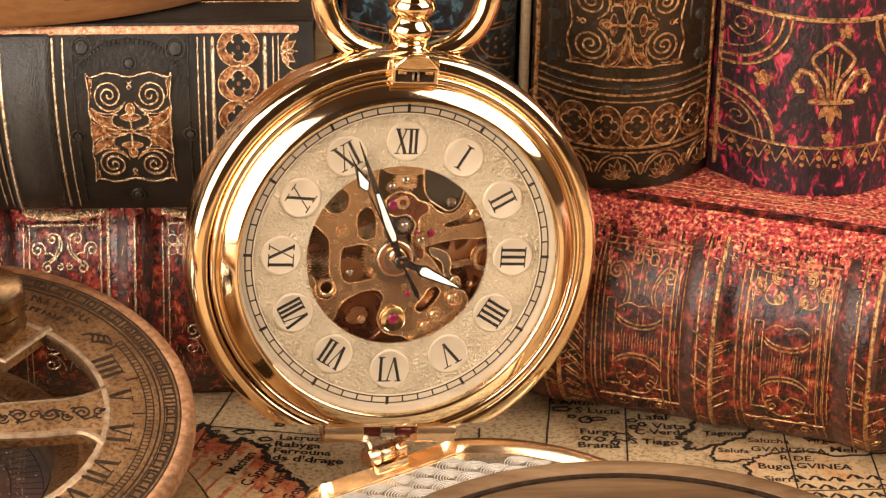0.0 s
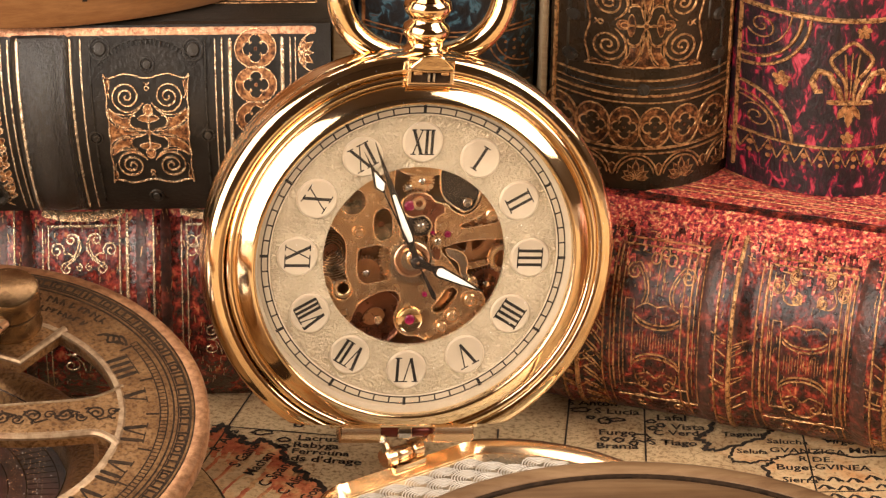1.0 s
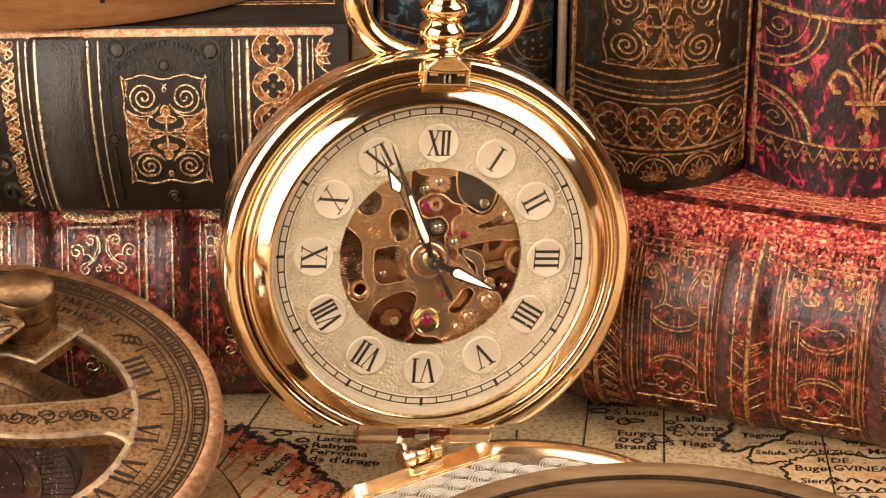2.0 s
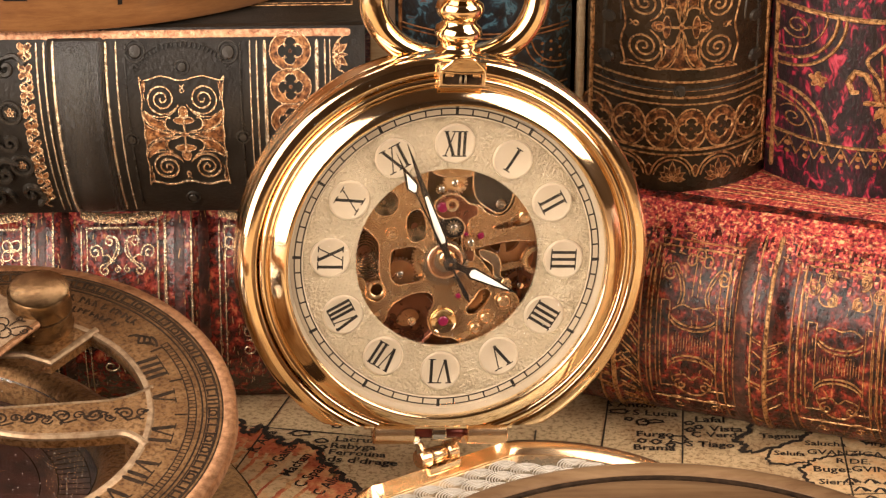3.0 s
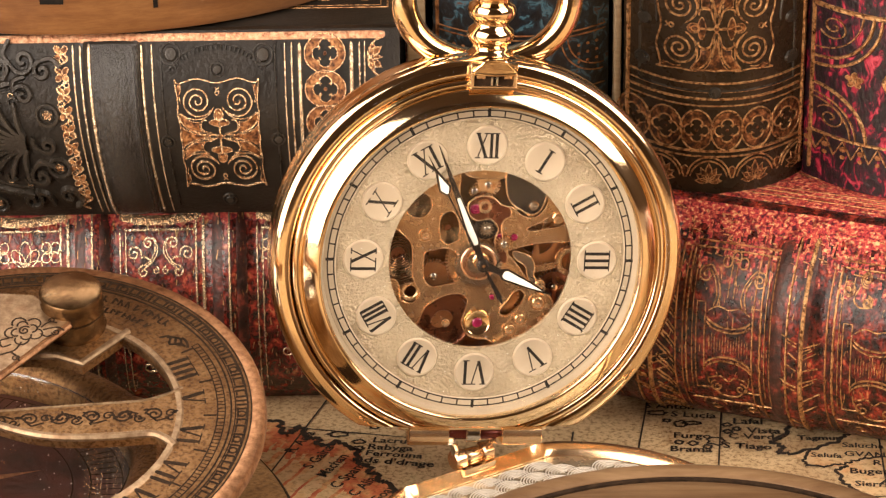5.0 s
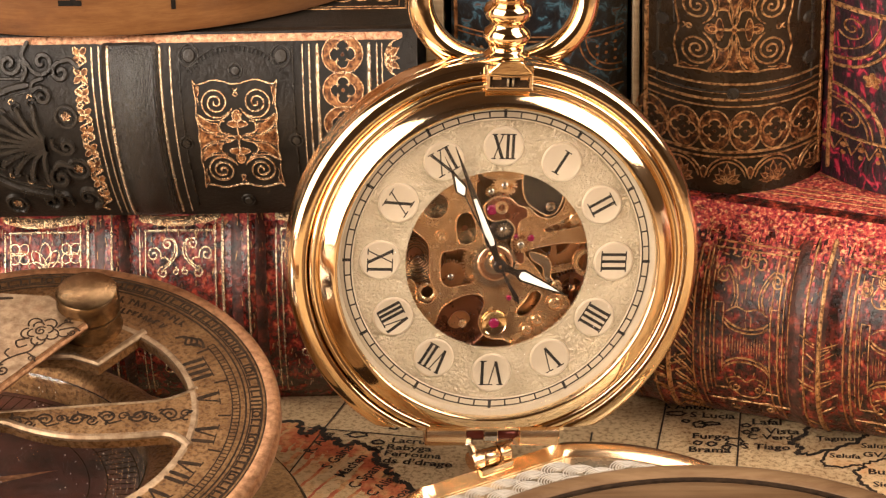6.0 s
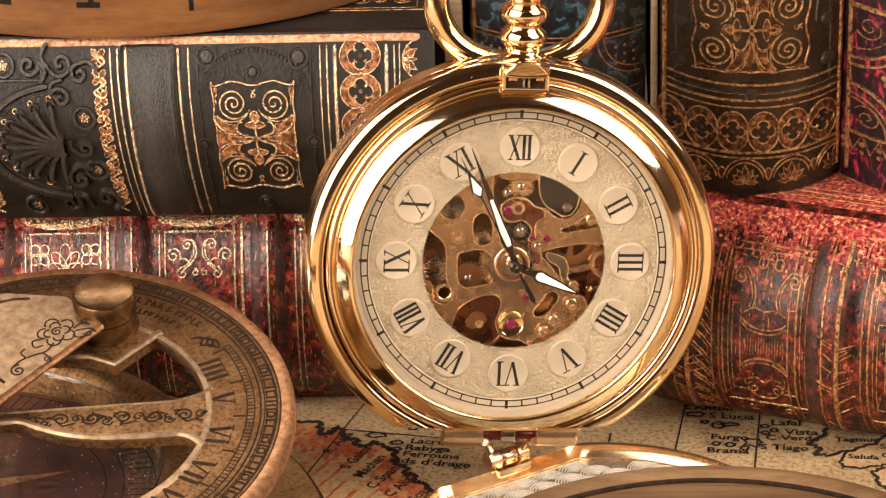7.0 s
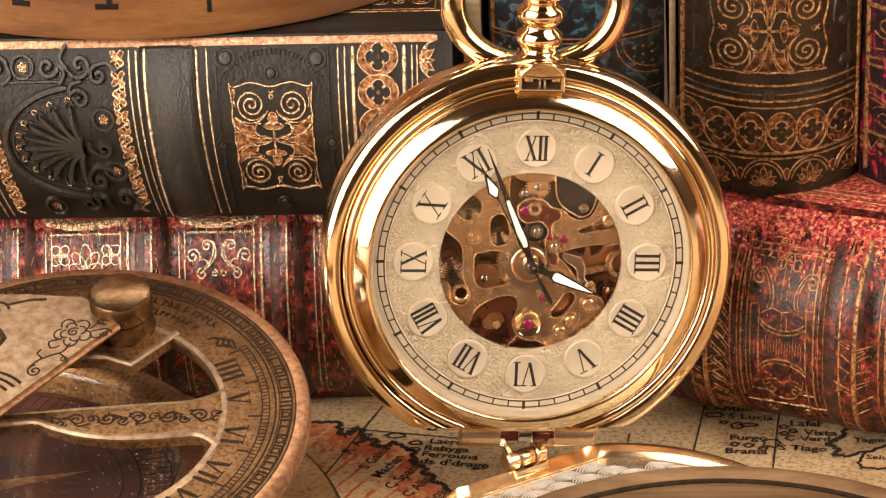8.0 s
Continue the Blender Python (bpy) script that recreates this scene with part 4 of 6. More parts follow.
slip("booklet", 16.5, 27.6, 0.8, "thin cream booklet standing upright between two books")
slip("booklet", -7.9, 30.0, 2.2, "buff pasteboard booklet standing beside the blue book")


# ---- the map ----
def old_map():
    sheet = bmesh.new()
    n = 60
    grid = [[sheet.verts.new((-200 + 400 * i / n, -340 + 420 * j / n, 0.05 * noise.noise((i * 0.3, j * 0.3, 0)))) for j in range(n + 1)] for i in range(n + 1)]
    for i in range(n):
        for j in range(n):
            sheet.faces.new((grid[i][j], grid[i + 1][j], grid[i + 1][j + 1], grid[i][j + 1]))
    ext = bmesh.ops.extrude_face_region(sheet, geom=sheet.faces[:])
    for v in ext["geom"]:
        if isinstance(v, bmesh.types.BMVert):
            v.co.z = -0.25
    ob = tagged(part("map", sheet, PAPER), "old printed map on buff paper lying on the table", "map")
    return ob


MAP = old_map()


# ---- the sundial compass ----
def roman(text, h, w=0.62, thick=0.17, thin=0.07):
    """Strokes of a Roman numeral, centred, feet at -h/2: lists of (path, width)."""
    adv = {"I": 0.36 * h * w / 0.62, "V": 0.86 * h * w / 0.62, "X": 0.86 * h * w / 0.62}
    total = sum(adv[c] for c in text)
    out, x = [], -total / 2
    a, b = -h / 2, h / 2
    T, t, serif = thick * h, thin * h, 0.17 * h * min(1.0, w / 0.56)
    for c in text:
        k = adv[c]
        m = x + k / 2
        if c == "I":
            out += [([(m, a), (m, b)], T)]
            ends = [(m, a), (m, b)]
        elif c == "V":
            out += [([(m - k * 0.33, b), (m, a)], T), ([(m + k * 0.33, b), (m, a)], t)]
            ends = [(m - k * 0.33, b), (m + k * 0.33, b)]
        else:
            out += [([(m - k * 0.33, b), (m + k * 0.33, a)], T), ([(m + k * 0.33, b), (m - k * 0.33, a)], t)]
            ends = [(m + sx * k * 0.33, y) for sx in (-1, 1) for y in (a, b)]
        out += [([(ex - serif, ey), (ex + serif, ey)], t) for ex, ey in ends]
        x += k
    return out


def numeral_at(text, h, r, clock, **kw):
    """A numeral on a dial with its feet to the middle; clock: degrees clockwise from 12."""
    x, y = r * math.sin(radians(clock)), r * math.cos(radians(clock))
    return [(moved(p, x, y, 1, -clock), w) for p, w in roman(text, h, **kw)]


def sundial():
    s = thing("sundial_compass", place(-48.9, -32.5, 26, 14.4, 0, 0), "aged brass sundial compass with an engraved ring and knob", "sundial")
    R = 25.94
    inner = 16.6
    # ring with the bracket under the knob and the curved cross bar
    ring = lathe([(R - 0.5, 0.0), (R - 0.1, -0.25), (R, -0.7), (R - 0.1, -1.5), (R - 0.6, -1.8), (inner + 0.2, -1.8), (inner, -1.5), (inner, -0.3), (inner + 0.25, 0.0)], 160, True)
    ring_ob = part("hour_ring", ring, BRASS, s, "engraved hour ring of brown brass")
    part("rim", lathe([(R - 1.35, 0.02), (R - 0.5, 0.02), (R - 0.1, -0.12), (R + 0.12, -0.45), (R + 0.14, -1.5), (R - 0.2, -1.85), (R - 1.35, -1.85)], 160, True), BRASS_EDGE, ring_ob, "rubbed coppery rim")
    part("inner_lip", lathe([(inner - 0.05, 0.15), (inner + 0.5, 0.15), (inner + 0.7, 0.0), (inner + 0.5, -0.3), (inner - 0.05, -0.3)], 120, True), BRASS_PALE, ring_ob)
    top = flat(0.0)
    on = lambda r, clock: (r * math.sin(radians(clock)), r * math.cos(radians(clock)))
    lines = [(closed(circle(0, 0, r, 140)), wd) for r, wd in ((22.35, 0.2), (22.8, 0.14), (24.1, 0.2), (24.5, 0.16), (16.95, 0.14))]
    for r in (20.9, 21.7):
        lines.append(([on(r, 56 + k * 3) for k in range(92)], 0.14))
    for i in range(185):
        lines.append([on(20.9, 56 + 1.5 * i), on(21.68, 56 + 1.5 * i)])
    ticks = random.Random(21)
    at = 0.0
    while at < 358:
        wide = ticks.choice((1.6, 2.4, 3.4, 4.2))
        lines += [([on(22.9, at), on(24.0, at)], 0.26)]
        if wide > 2:
            lines += [([on(23.05, at + 0.4), on(23.05, at + wide - 0.5)], 0.18), ([on(23.95, at + 0.4), on(23.95, at + wide - 0.5)], 0.14)]
        if wide > 4:
            lines.append((closed([(on(23.45, at + 2)[0] + x, on(23.45, at + 2)[1] + y) for x, y in circle(0, 0, 0.42, 10)]), 0.2))
        at += wide
    for i in range(20):
        lines.append(([on(19.4, 57 + 16 * i), on(20.8, 57 + 16 * i)], 0.22))
    part("engraving", strips(lines, top, 0.11, 0.03, 1.2), BRASS_DARK, ring_ob, "dark engraved scale lines")
    nums = []
    for text, clock in (("IIII", 64.5), ("V", 80), ("VI", 98), ("VII", 117), ("VIII", 135), ("IX", 156), ("X", 180), ("II", -45), ("I", -65), ("XII", -85), ("XI", 200), ("IIII", -22)):
        nums += numeral_at(text, 2.6, 18.3, clock, thick=0.26, thin=0.12)
    # two rows of worn letters that can no longer be read, and a worn flourish
    for row, (r, tall, first, last) in enumerate(((21.2, 1.0, 17, 43), (19.5, 0.8, 20, 41))):
        clock = first
        while clock < last:
            nums.append(([on(r - tall / 2, clock), on(r + tall / 2, clock)], 0.24))
            nums.append(([on(r + tall / 2 * ticks.choice((-1, 0, 1)), clock), on(r + tall / 2 * ticks.choice((-1, 0, 1)), clock + 1.4)], 0.2))
            clock += ticks.choice((2.0, 2.4, 3.2))
    for k in range(4):
        nums.append((flow([on(19.0 + 0.6 * k, 46 + 1.6 * k), on(20.0 + 0.3 * k, 48 + 1.5 * k), on(19.2 + 0.5 * k, 51 + 1.2 * k), on(20.4, 53 + k)], 4), 0.3))
    part("stamping", strips(nums, top, 0.3, 0.05), BRASS_DARK, ring_ob, "dark stamped hour and letter marks")
    # bracket
    part("bracket", plate([(-10, 14.6), (-5.4, 9.1), (-2.5, 10.2), (2.8, 10.2), (5.6, 8.9), (10.2, 14.3), (8.0, 16.0), (4, 17.3), (0, 17.6), (-4, 17.3), (-8, 16.0)], -1.6, 0.06), BRASS, ring_ob)
    part("bracket_edge", tube([(-10, 14.6, 0), (-5.4, 9.1, 0), (-2.5, 10.2, 0), (2.8, 10.2, 0), (5.6, 8.9, 0), (10.2, 14.3, 0)], 0.42, 8), BRASS_PALE, ring_ob)
    # crescent cross bar
    up, low = [], []
    for i in range(35):
        x = -16.8 + 33.6 * i / 34
        u = 1.35 + 0.1 * x + 0.02 * max(0, x - 12) ** 2 * 4
        v = -3.1 + (0.010 if x > 6 else 0.030) * (x - 6) ** 2 - 0.03 * max(0, x - 13.5) ** 2 * 8
        if x < -3:
            v = min(v, u - 1.5)
        up.append((x, u))
        low.append((x, v))
    bar = part("cross_bar", plate(up + low[::-1], -1.5, 0.1), BRASS, s, "curved brass cross bar with engraved scrolls")
    part("bar_edge", tube([(x, y, 0.0) for x, y in low], 0.45, 8), BRASS_PALE, bar)
    part("bar_edge", tube([(x, y, 0.0) for x, y in up], 0.22, 8), BRASS_PALE, bar)
    scrolls = []
    leaf = random.Random(8)
    for i in range(-1, 5):
        x = i * 3.3 + 1.0
        y = -0.55 + 0.06 * x
        turn = 1 if i % 2 else -1
        scrolls += [(spiral(x, y + 0.15, 1.0, 1.6, 180, turn), 0.24), (spiral(x + 1.7, y - 0.3 * turn, 0.65, 1.3, 0, -turn), 0.2)]
        scrolls.append(([(x - 1.0, y - 0.5 * turn), (x + 0.3, y + 0.9 * turn), (x + 1.6, y + 0.4 * turn)], 0.22))
        for k in range(5):
            px, py, a = x + leaf.uniform(-1.2, 2.0), y + leaf.uniform(-0.9, 0.9), leaf.uniform(0, 6.28)
            scrolls.append(([(px, py), (px + 0.3 * math.cos(a), py + 0.3 * math.sin(a)), (px + 0.6 * math.cos(a + 0.6), py + 0.6 * math.sin(a + 0.6))], leaf.uniform(0.22, 0.45)))
    part("engraving", strips(scrolls, flat(0.12), 0.3, 0.04, 0.3), BRASS_DARK, bar, "dark engraved scrolls")
    # knob and the plate that it clamps
    k = part("knob", lathe([(0.0, 0.0), (3.5, 0.0), (3.55, 0.4), (3.4, 0.7), (3.4, 2.3), (3.2, 2.4), (3.2, 2.6), (3.45, 2.7), (3.45, 4.9), (3.3, 5.15), (3.0, 5.25), (0, 5.3)], 64), KNOB_BRASS, s, "round brass knob with a slot")
    k.matrix_local = place(4.2, 15.2, 0)
    gp = part("gnomon_plate", plate([(4.9, 10.2), (3.2, 12.0), (0.6, 14.6), (-6, 15.2), (-22, 15.0), (-26, -14), (-14.5, -13.6), (-9, -8)], 2.6, 3.6), BRASS_PALE, s, "pale worn plate engraved with a rose")
    gp.location = (-0.7 * MM, 1.6 * MM, 0)
    part("plate_edge", tube([(4.9, 10.2, 3.0), (-9, -8, 3.0), (-14.5, -13.6, 3.0)], 0.45, 8), BRASS_EDGE, gp)
    rx, ry = -0.9, 10.9
    drop = lambda q: [(x + 1.2 - 0.1 * (x + 0.9), y - 2.3) for x, y in q]
    rose = [(spiral(rx, ry, 0.75, 1.5, 40, 1, 30), 0.13)]
    for r, n, off, size in ((0.95, 4, 20, 0.62), (1.5, 5, 50, 0.85)):
        for k in range(n):
            a = off + 360 * k / n
            rose.append((arc(rx + r * math.cos(radians(a)), ry + r * math.sin(radians(a)), size, a - 105, a + 95, 10), 0.13))
    rose += [(spiral(2.9, 10.6, 0.5, 1.3, 180, 1), 0.11), (spiral(2.2, 12.6, 0.4, 1.2, 200, -1), 0.10), ([(1.0, 11.4), (1.9, 12.3), (2.9, 12.2)], 0.12), ([(1.1, 10.4), (1.8, 9.9), (2.5, 10.1)], 0.12), ([(1.3, 11.0), (2.2, 11.3), (3.2, 11.4), (3.9, 10.8)], 0.13)]
    rose += [(spiral(-4.6, 4.4, 0.95, 1.6, 90, 1), 0.14), ([(-1.0, 9.0), (-1.7, 7.6), (-3.2, 6.9), (-4.6, 6.0), (-5.4, 4.8)], 0.14), ([(-2.2, 7.4), (-1.2, 6.6), (-0.9, 5.8)], 0.13), (spiral(-1.4, 6.3, 0.5, 1.2, 0, 1), 0.11), ([(-4.0, 6.5), (-4.7, 7.3), (-4.3, 8.0)], 0.13), ([(-2.6, 9.6), (-3.6, 9.2), (-3.2, 8.2), (-2.2, 8.6)], 0.13)]
    rose = [(drop(flow(q) if len(q) < 6 else q), wd) for q, wd in rose]
    rose += [(arc(-9, -4, r, 40, 120, 12), 0.22) for r in (4.5, 5.4, 6.3)] + [(spiral(-9, 12.5, 1.6, 1.3, 0), 0.3), (spiral(-10, 6, 1.5, 1.3, 100), 0.3), ([(-8.2, 9.4), (-7.2, 7.6), (-8.0, 5.6)], 0.5), ([(-7.6, 13.4), (-5.2, 14.2), (-3.4, 14.3)], 0.34)]
    part("engraving", strips([(q, wd * 1.6) for q, wd in rose], flat(3.61), 0.3, 0.04, 0.3), BRASS_DARK, gp, "dark engraved rose and scrolls")
    # compass body below
    here = place(-48.9, -32.5, 26, 14.4, 0, 0).inverted()
    base = part("base_disc", lathe([(0, 0), (42.9, 0), (43.4, 0.5), (43.4, 6.9), (43.0, 7.6), (42.0, 7.95), (31, 8.1), (0, 8.1)], 160), BASE_BRASS, s, "wide brass base")
    base.matrix_local = here @ place(-63.4, -28.0, 0.1)
    part("base_rim", lathe([(42.9, 7.75), (43.45, 7.0), (43.5, 0.6), (43.0, 0.2)], 160, True), BRASS_DARK, base)
    body = part("compass_bowl", lathe([(26.0, 12.0), (26.0, 16.4), (26.6, 17.4), (27.6, 17.9), (28.9, 17.9), (29.4, 17.2), (30.2, 17.0), (30.7, 16.2), (30.7, 8.2), (25.0, 8.2), (25.0, 12.0)], 140, True), BRASS, s, "round brass compass bowl")
    body.matrix_local = here @ place(-64.4, -26.8, 0.1)
    card = part("compass_card", lathe([(0, 13.4), (25.9, 13.4), (25.9, 12.4), (0, 12.4)], 110), CARD, body, "dark red compass card")
    marks = [closed(circle(0, 0, r, 90)) for r in (19.5, 21.5, 25.0)]
    for i in range(120):
        a = radians(3 * i)
        marks.append([(21.6 * math.cos(a), 21.6 * math.sin(a)), (24.9 * math.cos(a), 24.9 * math.sin(a))])
    part("scale", strips(marks, flat(13.41), 0.14, 0.02, 1.2), BRASS_DARK, card)
    texts = [words(tx, 2.6, flat(13.45), x, y, t) for tx, x, y, t in (("180", 12.6, -10.6, -28), ("200", 8.6, -15.6, -42), ("160", 15.2, -3.6, -14))]
    part("lettering", joined(texts), BRASS_DARK, card, smooth=False)
    points = []
    for i in range(8):
        a = 45 * i + 20
        r = 17.0 if i % 2 == 0 else 11.0
        points.append([(0, 0), (3.2 * math.cos(radians(a - 30)), 3.2 * math.sin(radians(a - 30))), (r * math.cos(radians(a)), r * math.sin(radians(a))), (3.2 * math.cos(radians(a + 30)), 3.2 * math.sin(radians(a + 30)))])
    part("compass_rose", patches(points, flat(13.42), 0.04), BRASS_EDGE, card, "dull coppery compass star")
    g = part("glass", lathe([(0, 16.2), (26.0, 16.2), (26.0, 16.7), (0, 16.9)], 110), GLASS, body, "dusty glass over the compass card")
    g.visible_shadow = False
    rnd = random.Random(5)
    dust = bmesh.new()
    for _ in range(220):
        a, rr = rnd.uniform(0, 6.283), 25 * math.sqrt(rnd.random())
        patches([circle(rr * math.cos(a), rr * math.sin(a), rnd.uniform(0.04, 0.10), 5)], flat(16.9), 0.03, dust)
    tagged(part("dust", dust, LUME, g, "pale dust on the glass"), kind="stuff")


sundial()


# ---- bowl in the foreground and wooden drum on the black book ----
def bronze_bowl():
    b = thing("bronze_dish", place(21.0, -63.6, 0.1), "round brown bronze dish with a rolled rim", "dish")
    part("rim", lathe([(31.2, 18.6), (31.3, 19.6), (30.9, 20.2), (30.2, 20.45), (29.4, 20.3), (28.9, 19.9), (28.7, 19.2), (28.8, 16.2), (30.4, 16.4)], 160, True), BRONZE, b)
    part("body", lathe([(29.3, 19.2), (30.9, 18.8), (30.4, 16.5), (27, 11), (20, 6), (17, 3.5), (17, 0.6), (16, 0), (0, 0)], 160), BRONZE, b)
    part("inside", lathe([(0, 20.3), (10, 20.25), (20, 20.1), (26, 19.85), (27.8, 19.75), (28.1, 19.6), (28.2, 19.3), (28.2, 16.0), (0, 16.0)], 160), BRONZE, b, "slightly domed brown inner face")
    # nearly flush ring; the groove's shade is put into its dark colour
    part("groove", lathe([(28.25, 19.78), (28.95, 19.78), (28.95, 18.2), (28.25, 18.2)], 160, True), BRASS_DARK, b, "ring inside the rim, groove shade painted dark")


bronze_bowl()


def wooden_drum():
    d = thing("wooden_drum", place(-48.5, 55.5, 51.8), "round reddish-brown wooden box on the black book", "box")
    part("body", lathe([(0, 0), (40.6, 0), (41.3, 0.3), (41.6, 1.0), (41.6, 30), (41.0, 31), (0, 31)], 160), WOOD, d)
    marks = []
    for a, z0, z1, w in ((-75, 3.2, 8, 0.55), (-106, 4.3, 8.5, 0.7), (-91, 4.3, 8.5, 0.7), (-119, 4.3, 8.5, 0.7), (-60, 3.2, 8, 0.5)):
        marks.append(([(a, z0), (a, z1)], w))
    marks += [([(-107.6, 4.5), (-104.4, 4.5)], 0.8), ([(-93.4, 4.5), (-89.6, 4.5)], 0.8)]
    surf = lambda a, z, h: ((41.62 + h) * math.cos(radians(a)), (41.62 + h) * math.sin(radians(a)), z)

    def bars():
        bm = bmesh.new()
        for p, w in marks:
            (a0, z0), (a1, z1) = p
            da = math.degrees(w / 2 / 41.6)
            if z0 == z1:
                q = [(a0, z0 - 0.35), (a1, z0 - 0.35), (a1, z0 + 0.35), (a0, z0 + 0.35)]
            else:
                q = [(a0 - da, z0), (a0 + da, z0), (a0 + da, z1), (a0 - da, z1)]
            bm.faces.new([bm.verts.new(surf(a, z, 0.05)) for a, z in q])
        return bm
    part("marking", bars(), INK, d, "black painted strokes", smooth=False)


wooden_drum()


# ---- the pocket watch ----
WATCH = place(-0.06, -0.08, 29.30, 83.374, 4.834, 9.389)
CUT = -20.0


def chord(x, y, z):
    """Flattens the foot of the case above the hinge."""
    return (x, max(y, CUT), z)


def bead(cx, cz, rx, rz, a0, a1, n):
    """Points of a rounded moulding in a turned profile."""
    return [(cx + rx * math.cos(radians(a0 + (a1 - a0) * i / n)), cz + rz * math.sin(radians(a0 + (a1 - a0) * i / n))) for i in range(n + 1)]


def gear(cx, cy, r, teeth, z0, z1, hub=0.35, spokes=4, tooth=0.32, rim=0.28):
    """A toothed wheel with crossed-out spokes."""
    out = []
    for i in range(teeth):
        for f, rr in ((0.0, r - tooth), (0.3, r - tooth), (0.42, r), (0.78, r), (0.9, r - tooth)):
            a = 2 * math.pi * (i + f) / teeth
            out.append((cx + rr * math.cos(a), cy + rr * math.sin(a)))
    holes = []
    inner = r - tooth - rim * r
    if spokes and inner > hub + 0.5:
        for k in range(spokes):
            a0, a1 = 360 * k / spokes + 12, 360 * (k + 1) / spokes - 12
            holes.append(arc(cx, cy, inner, a0, a1, 7) + arc(cx, cy, hub + 0.35, a1 - 8, a0 + 8, 4))
    return plate(out, z0, z1, holes)


def screw(parent, x, y, z, r, mat, label=""):
    s = part("screw", lathe([(0, -0.3), (r, -0.3), (r, 0.18), (r * 0.82, 0.3), (0.22 * r, 0.26), (0.2 * r, 0.1), (0, 0.1)], 20), mat, parent, label)
    s.location = (x * MM, y * MM, z * MM)
    return s


def jewel(parent, x, y, z, r, ring=None):
    if ring:
        c = part("setting", lathe([(r * 0.95, -0.2), (r * 1.0, 0.12), (ring * 0.80, 0.2), (ring * 0.93, 0.3), (ring, 0.1), (ring, -0.2)], 32, True), POLISHED, parent, "gold jewel setting")
        c.location = (x * MM, y * MM, z * MM)
    j = part("jewel", lathe([(0, -0.2), (r, -0.2), (r, 0.05), (r * 0.7, 0.2), (r * 0.25, 0.22), (r * 0.2, 0.1), (0, 0.1)], 20), RUBY, parent, "purple-red ruby bearing jewel")
    j.location = (x * MM, y * MM, z * MM)


NARROW = {"XII": 0.38, "VIII": 0.35, "VII": 0.40, "IIII": 0.42, "XI": 0.46, "III": 0.5}


def watch():
    w = thing("pocket_watch", WATCH, "open gold pocket watch with a skeleton dial, standing upright", "pocket watch")
    case = part("case", lathe([(0, -8.5), (15, -8.0), (20.3, -7.0), (21.6, -5.8), (21.7, -0.6), (21.75, 0.45), (21.9, 0.62), (22.3, 0.66), (22.7, 0.62)] + bead(22.75, -0.55, 1.15, 1.15, 88, 0, 12) + [(23.9, -1.6), (23.8, -1.75), (23.9, -1.9), (23.92, -3.0)] + bead(22.3, -4.3, 1.55, 2.0, 35, -75, 12) + [(20.5, -7.4), (15, -8.6), (8, -9.0), (0, -9.1)], 220, False, None, chord), POLISHED, w, "polished gold case", 60)
    case.location = (-0.38 * MM, 0.15 * MM, 0)
    bz = part("bezel", lathe([(18.45, -0.2), (18.46, 1.5), (18.5, 1.95), (18.62, 2.12), (18.8, 2.14), (19.1, 2.02), (19.4, 1.87), (19.7, 1.70), (20.0, 1.51), (20.3, 1.30), (20.5, 1.12), (20.58, 0.85), (20.66, 0.75)] + bead(21.15, 0.70, 0.44, 0.32, 172, 3, 12) + [(21.72, 0.35), (21.72, -0.8), (19.0, -0.8)], 220, True, None, lambda x, y, z: (x, max(y, -19.9), z)), POLISHED, w, "stepped polished gold bezel", 50)
    bz.location = (-0.3 * MM, 0.2 * MM, 0)
    part("rehaut", lathe([(18.02, 0.02), (18.42, 1.0), (18.52, 1.0), (18.52, -0.2), (18.02, -0.2)], 140, True), DISC, bz, "pale inner flange")
    g = part("glass", lathe([(0, 1.95), (8, 1.93), (14, 1.86), (18.48, 1.75), (18.48, 1.45), (14, 1.56), (8, 1.63), (0, 1.65)], 96), GLASS, bz, "clear domed glass")
    g.visible_shadow = False
    motes = bmesh.new()
    fall = random.Random(31)
    for _ in range(110):
        a, rr = fall.uniform(0, 2 * math.pi), 17 * math.sqrt(fall.random())
        patches([circle(rr * math.cos(a), rr * math.sin(a), fall.uniform(0.02, 0.055), 5)], flat(1.95 - 0.2 * (rr / 18.5) ** 2), 0.03, motes)
    tagged(part("dust", motes, LUME, g, "sparse pale dust on the glass"), kind="stuff")

    # dust on the polished rim
    rnd = random.Random(11)
    dust = bmesh.new()
    for _ in range(420):
        a, rr = radians(rnd.uniform(-40, 165)), rnd.choice((rnd.uniform(21.95, 22.75), rnd.uniform(18.9, 20.3)))
        z = 0.66 if rr > 21 else 2.02 - 0.62 * (rr - 19.1)
        q = rnd.uniform(0.018, 0.05)
        patches([circle(rr * math.cos(a), rr * math.sin(a), q, 5)], flat(z), 0.04, dust)
    tagged(part("dust", dust, LUME, case, "fine pale dust specks"), kind="stuff")

    # dial
    dial = part("dial", lathe([(10.75, 0.0), (18.3, 0.0), (18.3, -0.45), (10.75, -0.45)], 160, True), DIAL, w, "hammered champagne dial with a round opening")
    part("opening_edge", lathe([(10.62, 0.02), (10.72, 0.07), (10.85, 0.03), (10.85, -0.4), (10.62, -0.5)], 120, True), DIAL, dial, "thin smooth edge round the opening")
    part("chapter_ring", lathe([(16.75, 0.02), (16.85, 0.07), (18.2, 0.07), (18.2, 0.0), (16.75, 0.0)], 140, True), DISC, dial, "smooth outer minute ring")
    dial.location = (-0.12 * MM, 0.3 * MM, 0)
    pearls = bmesh.new()
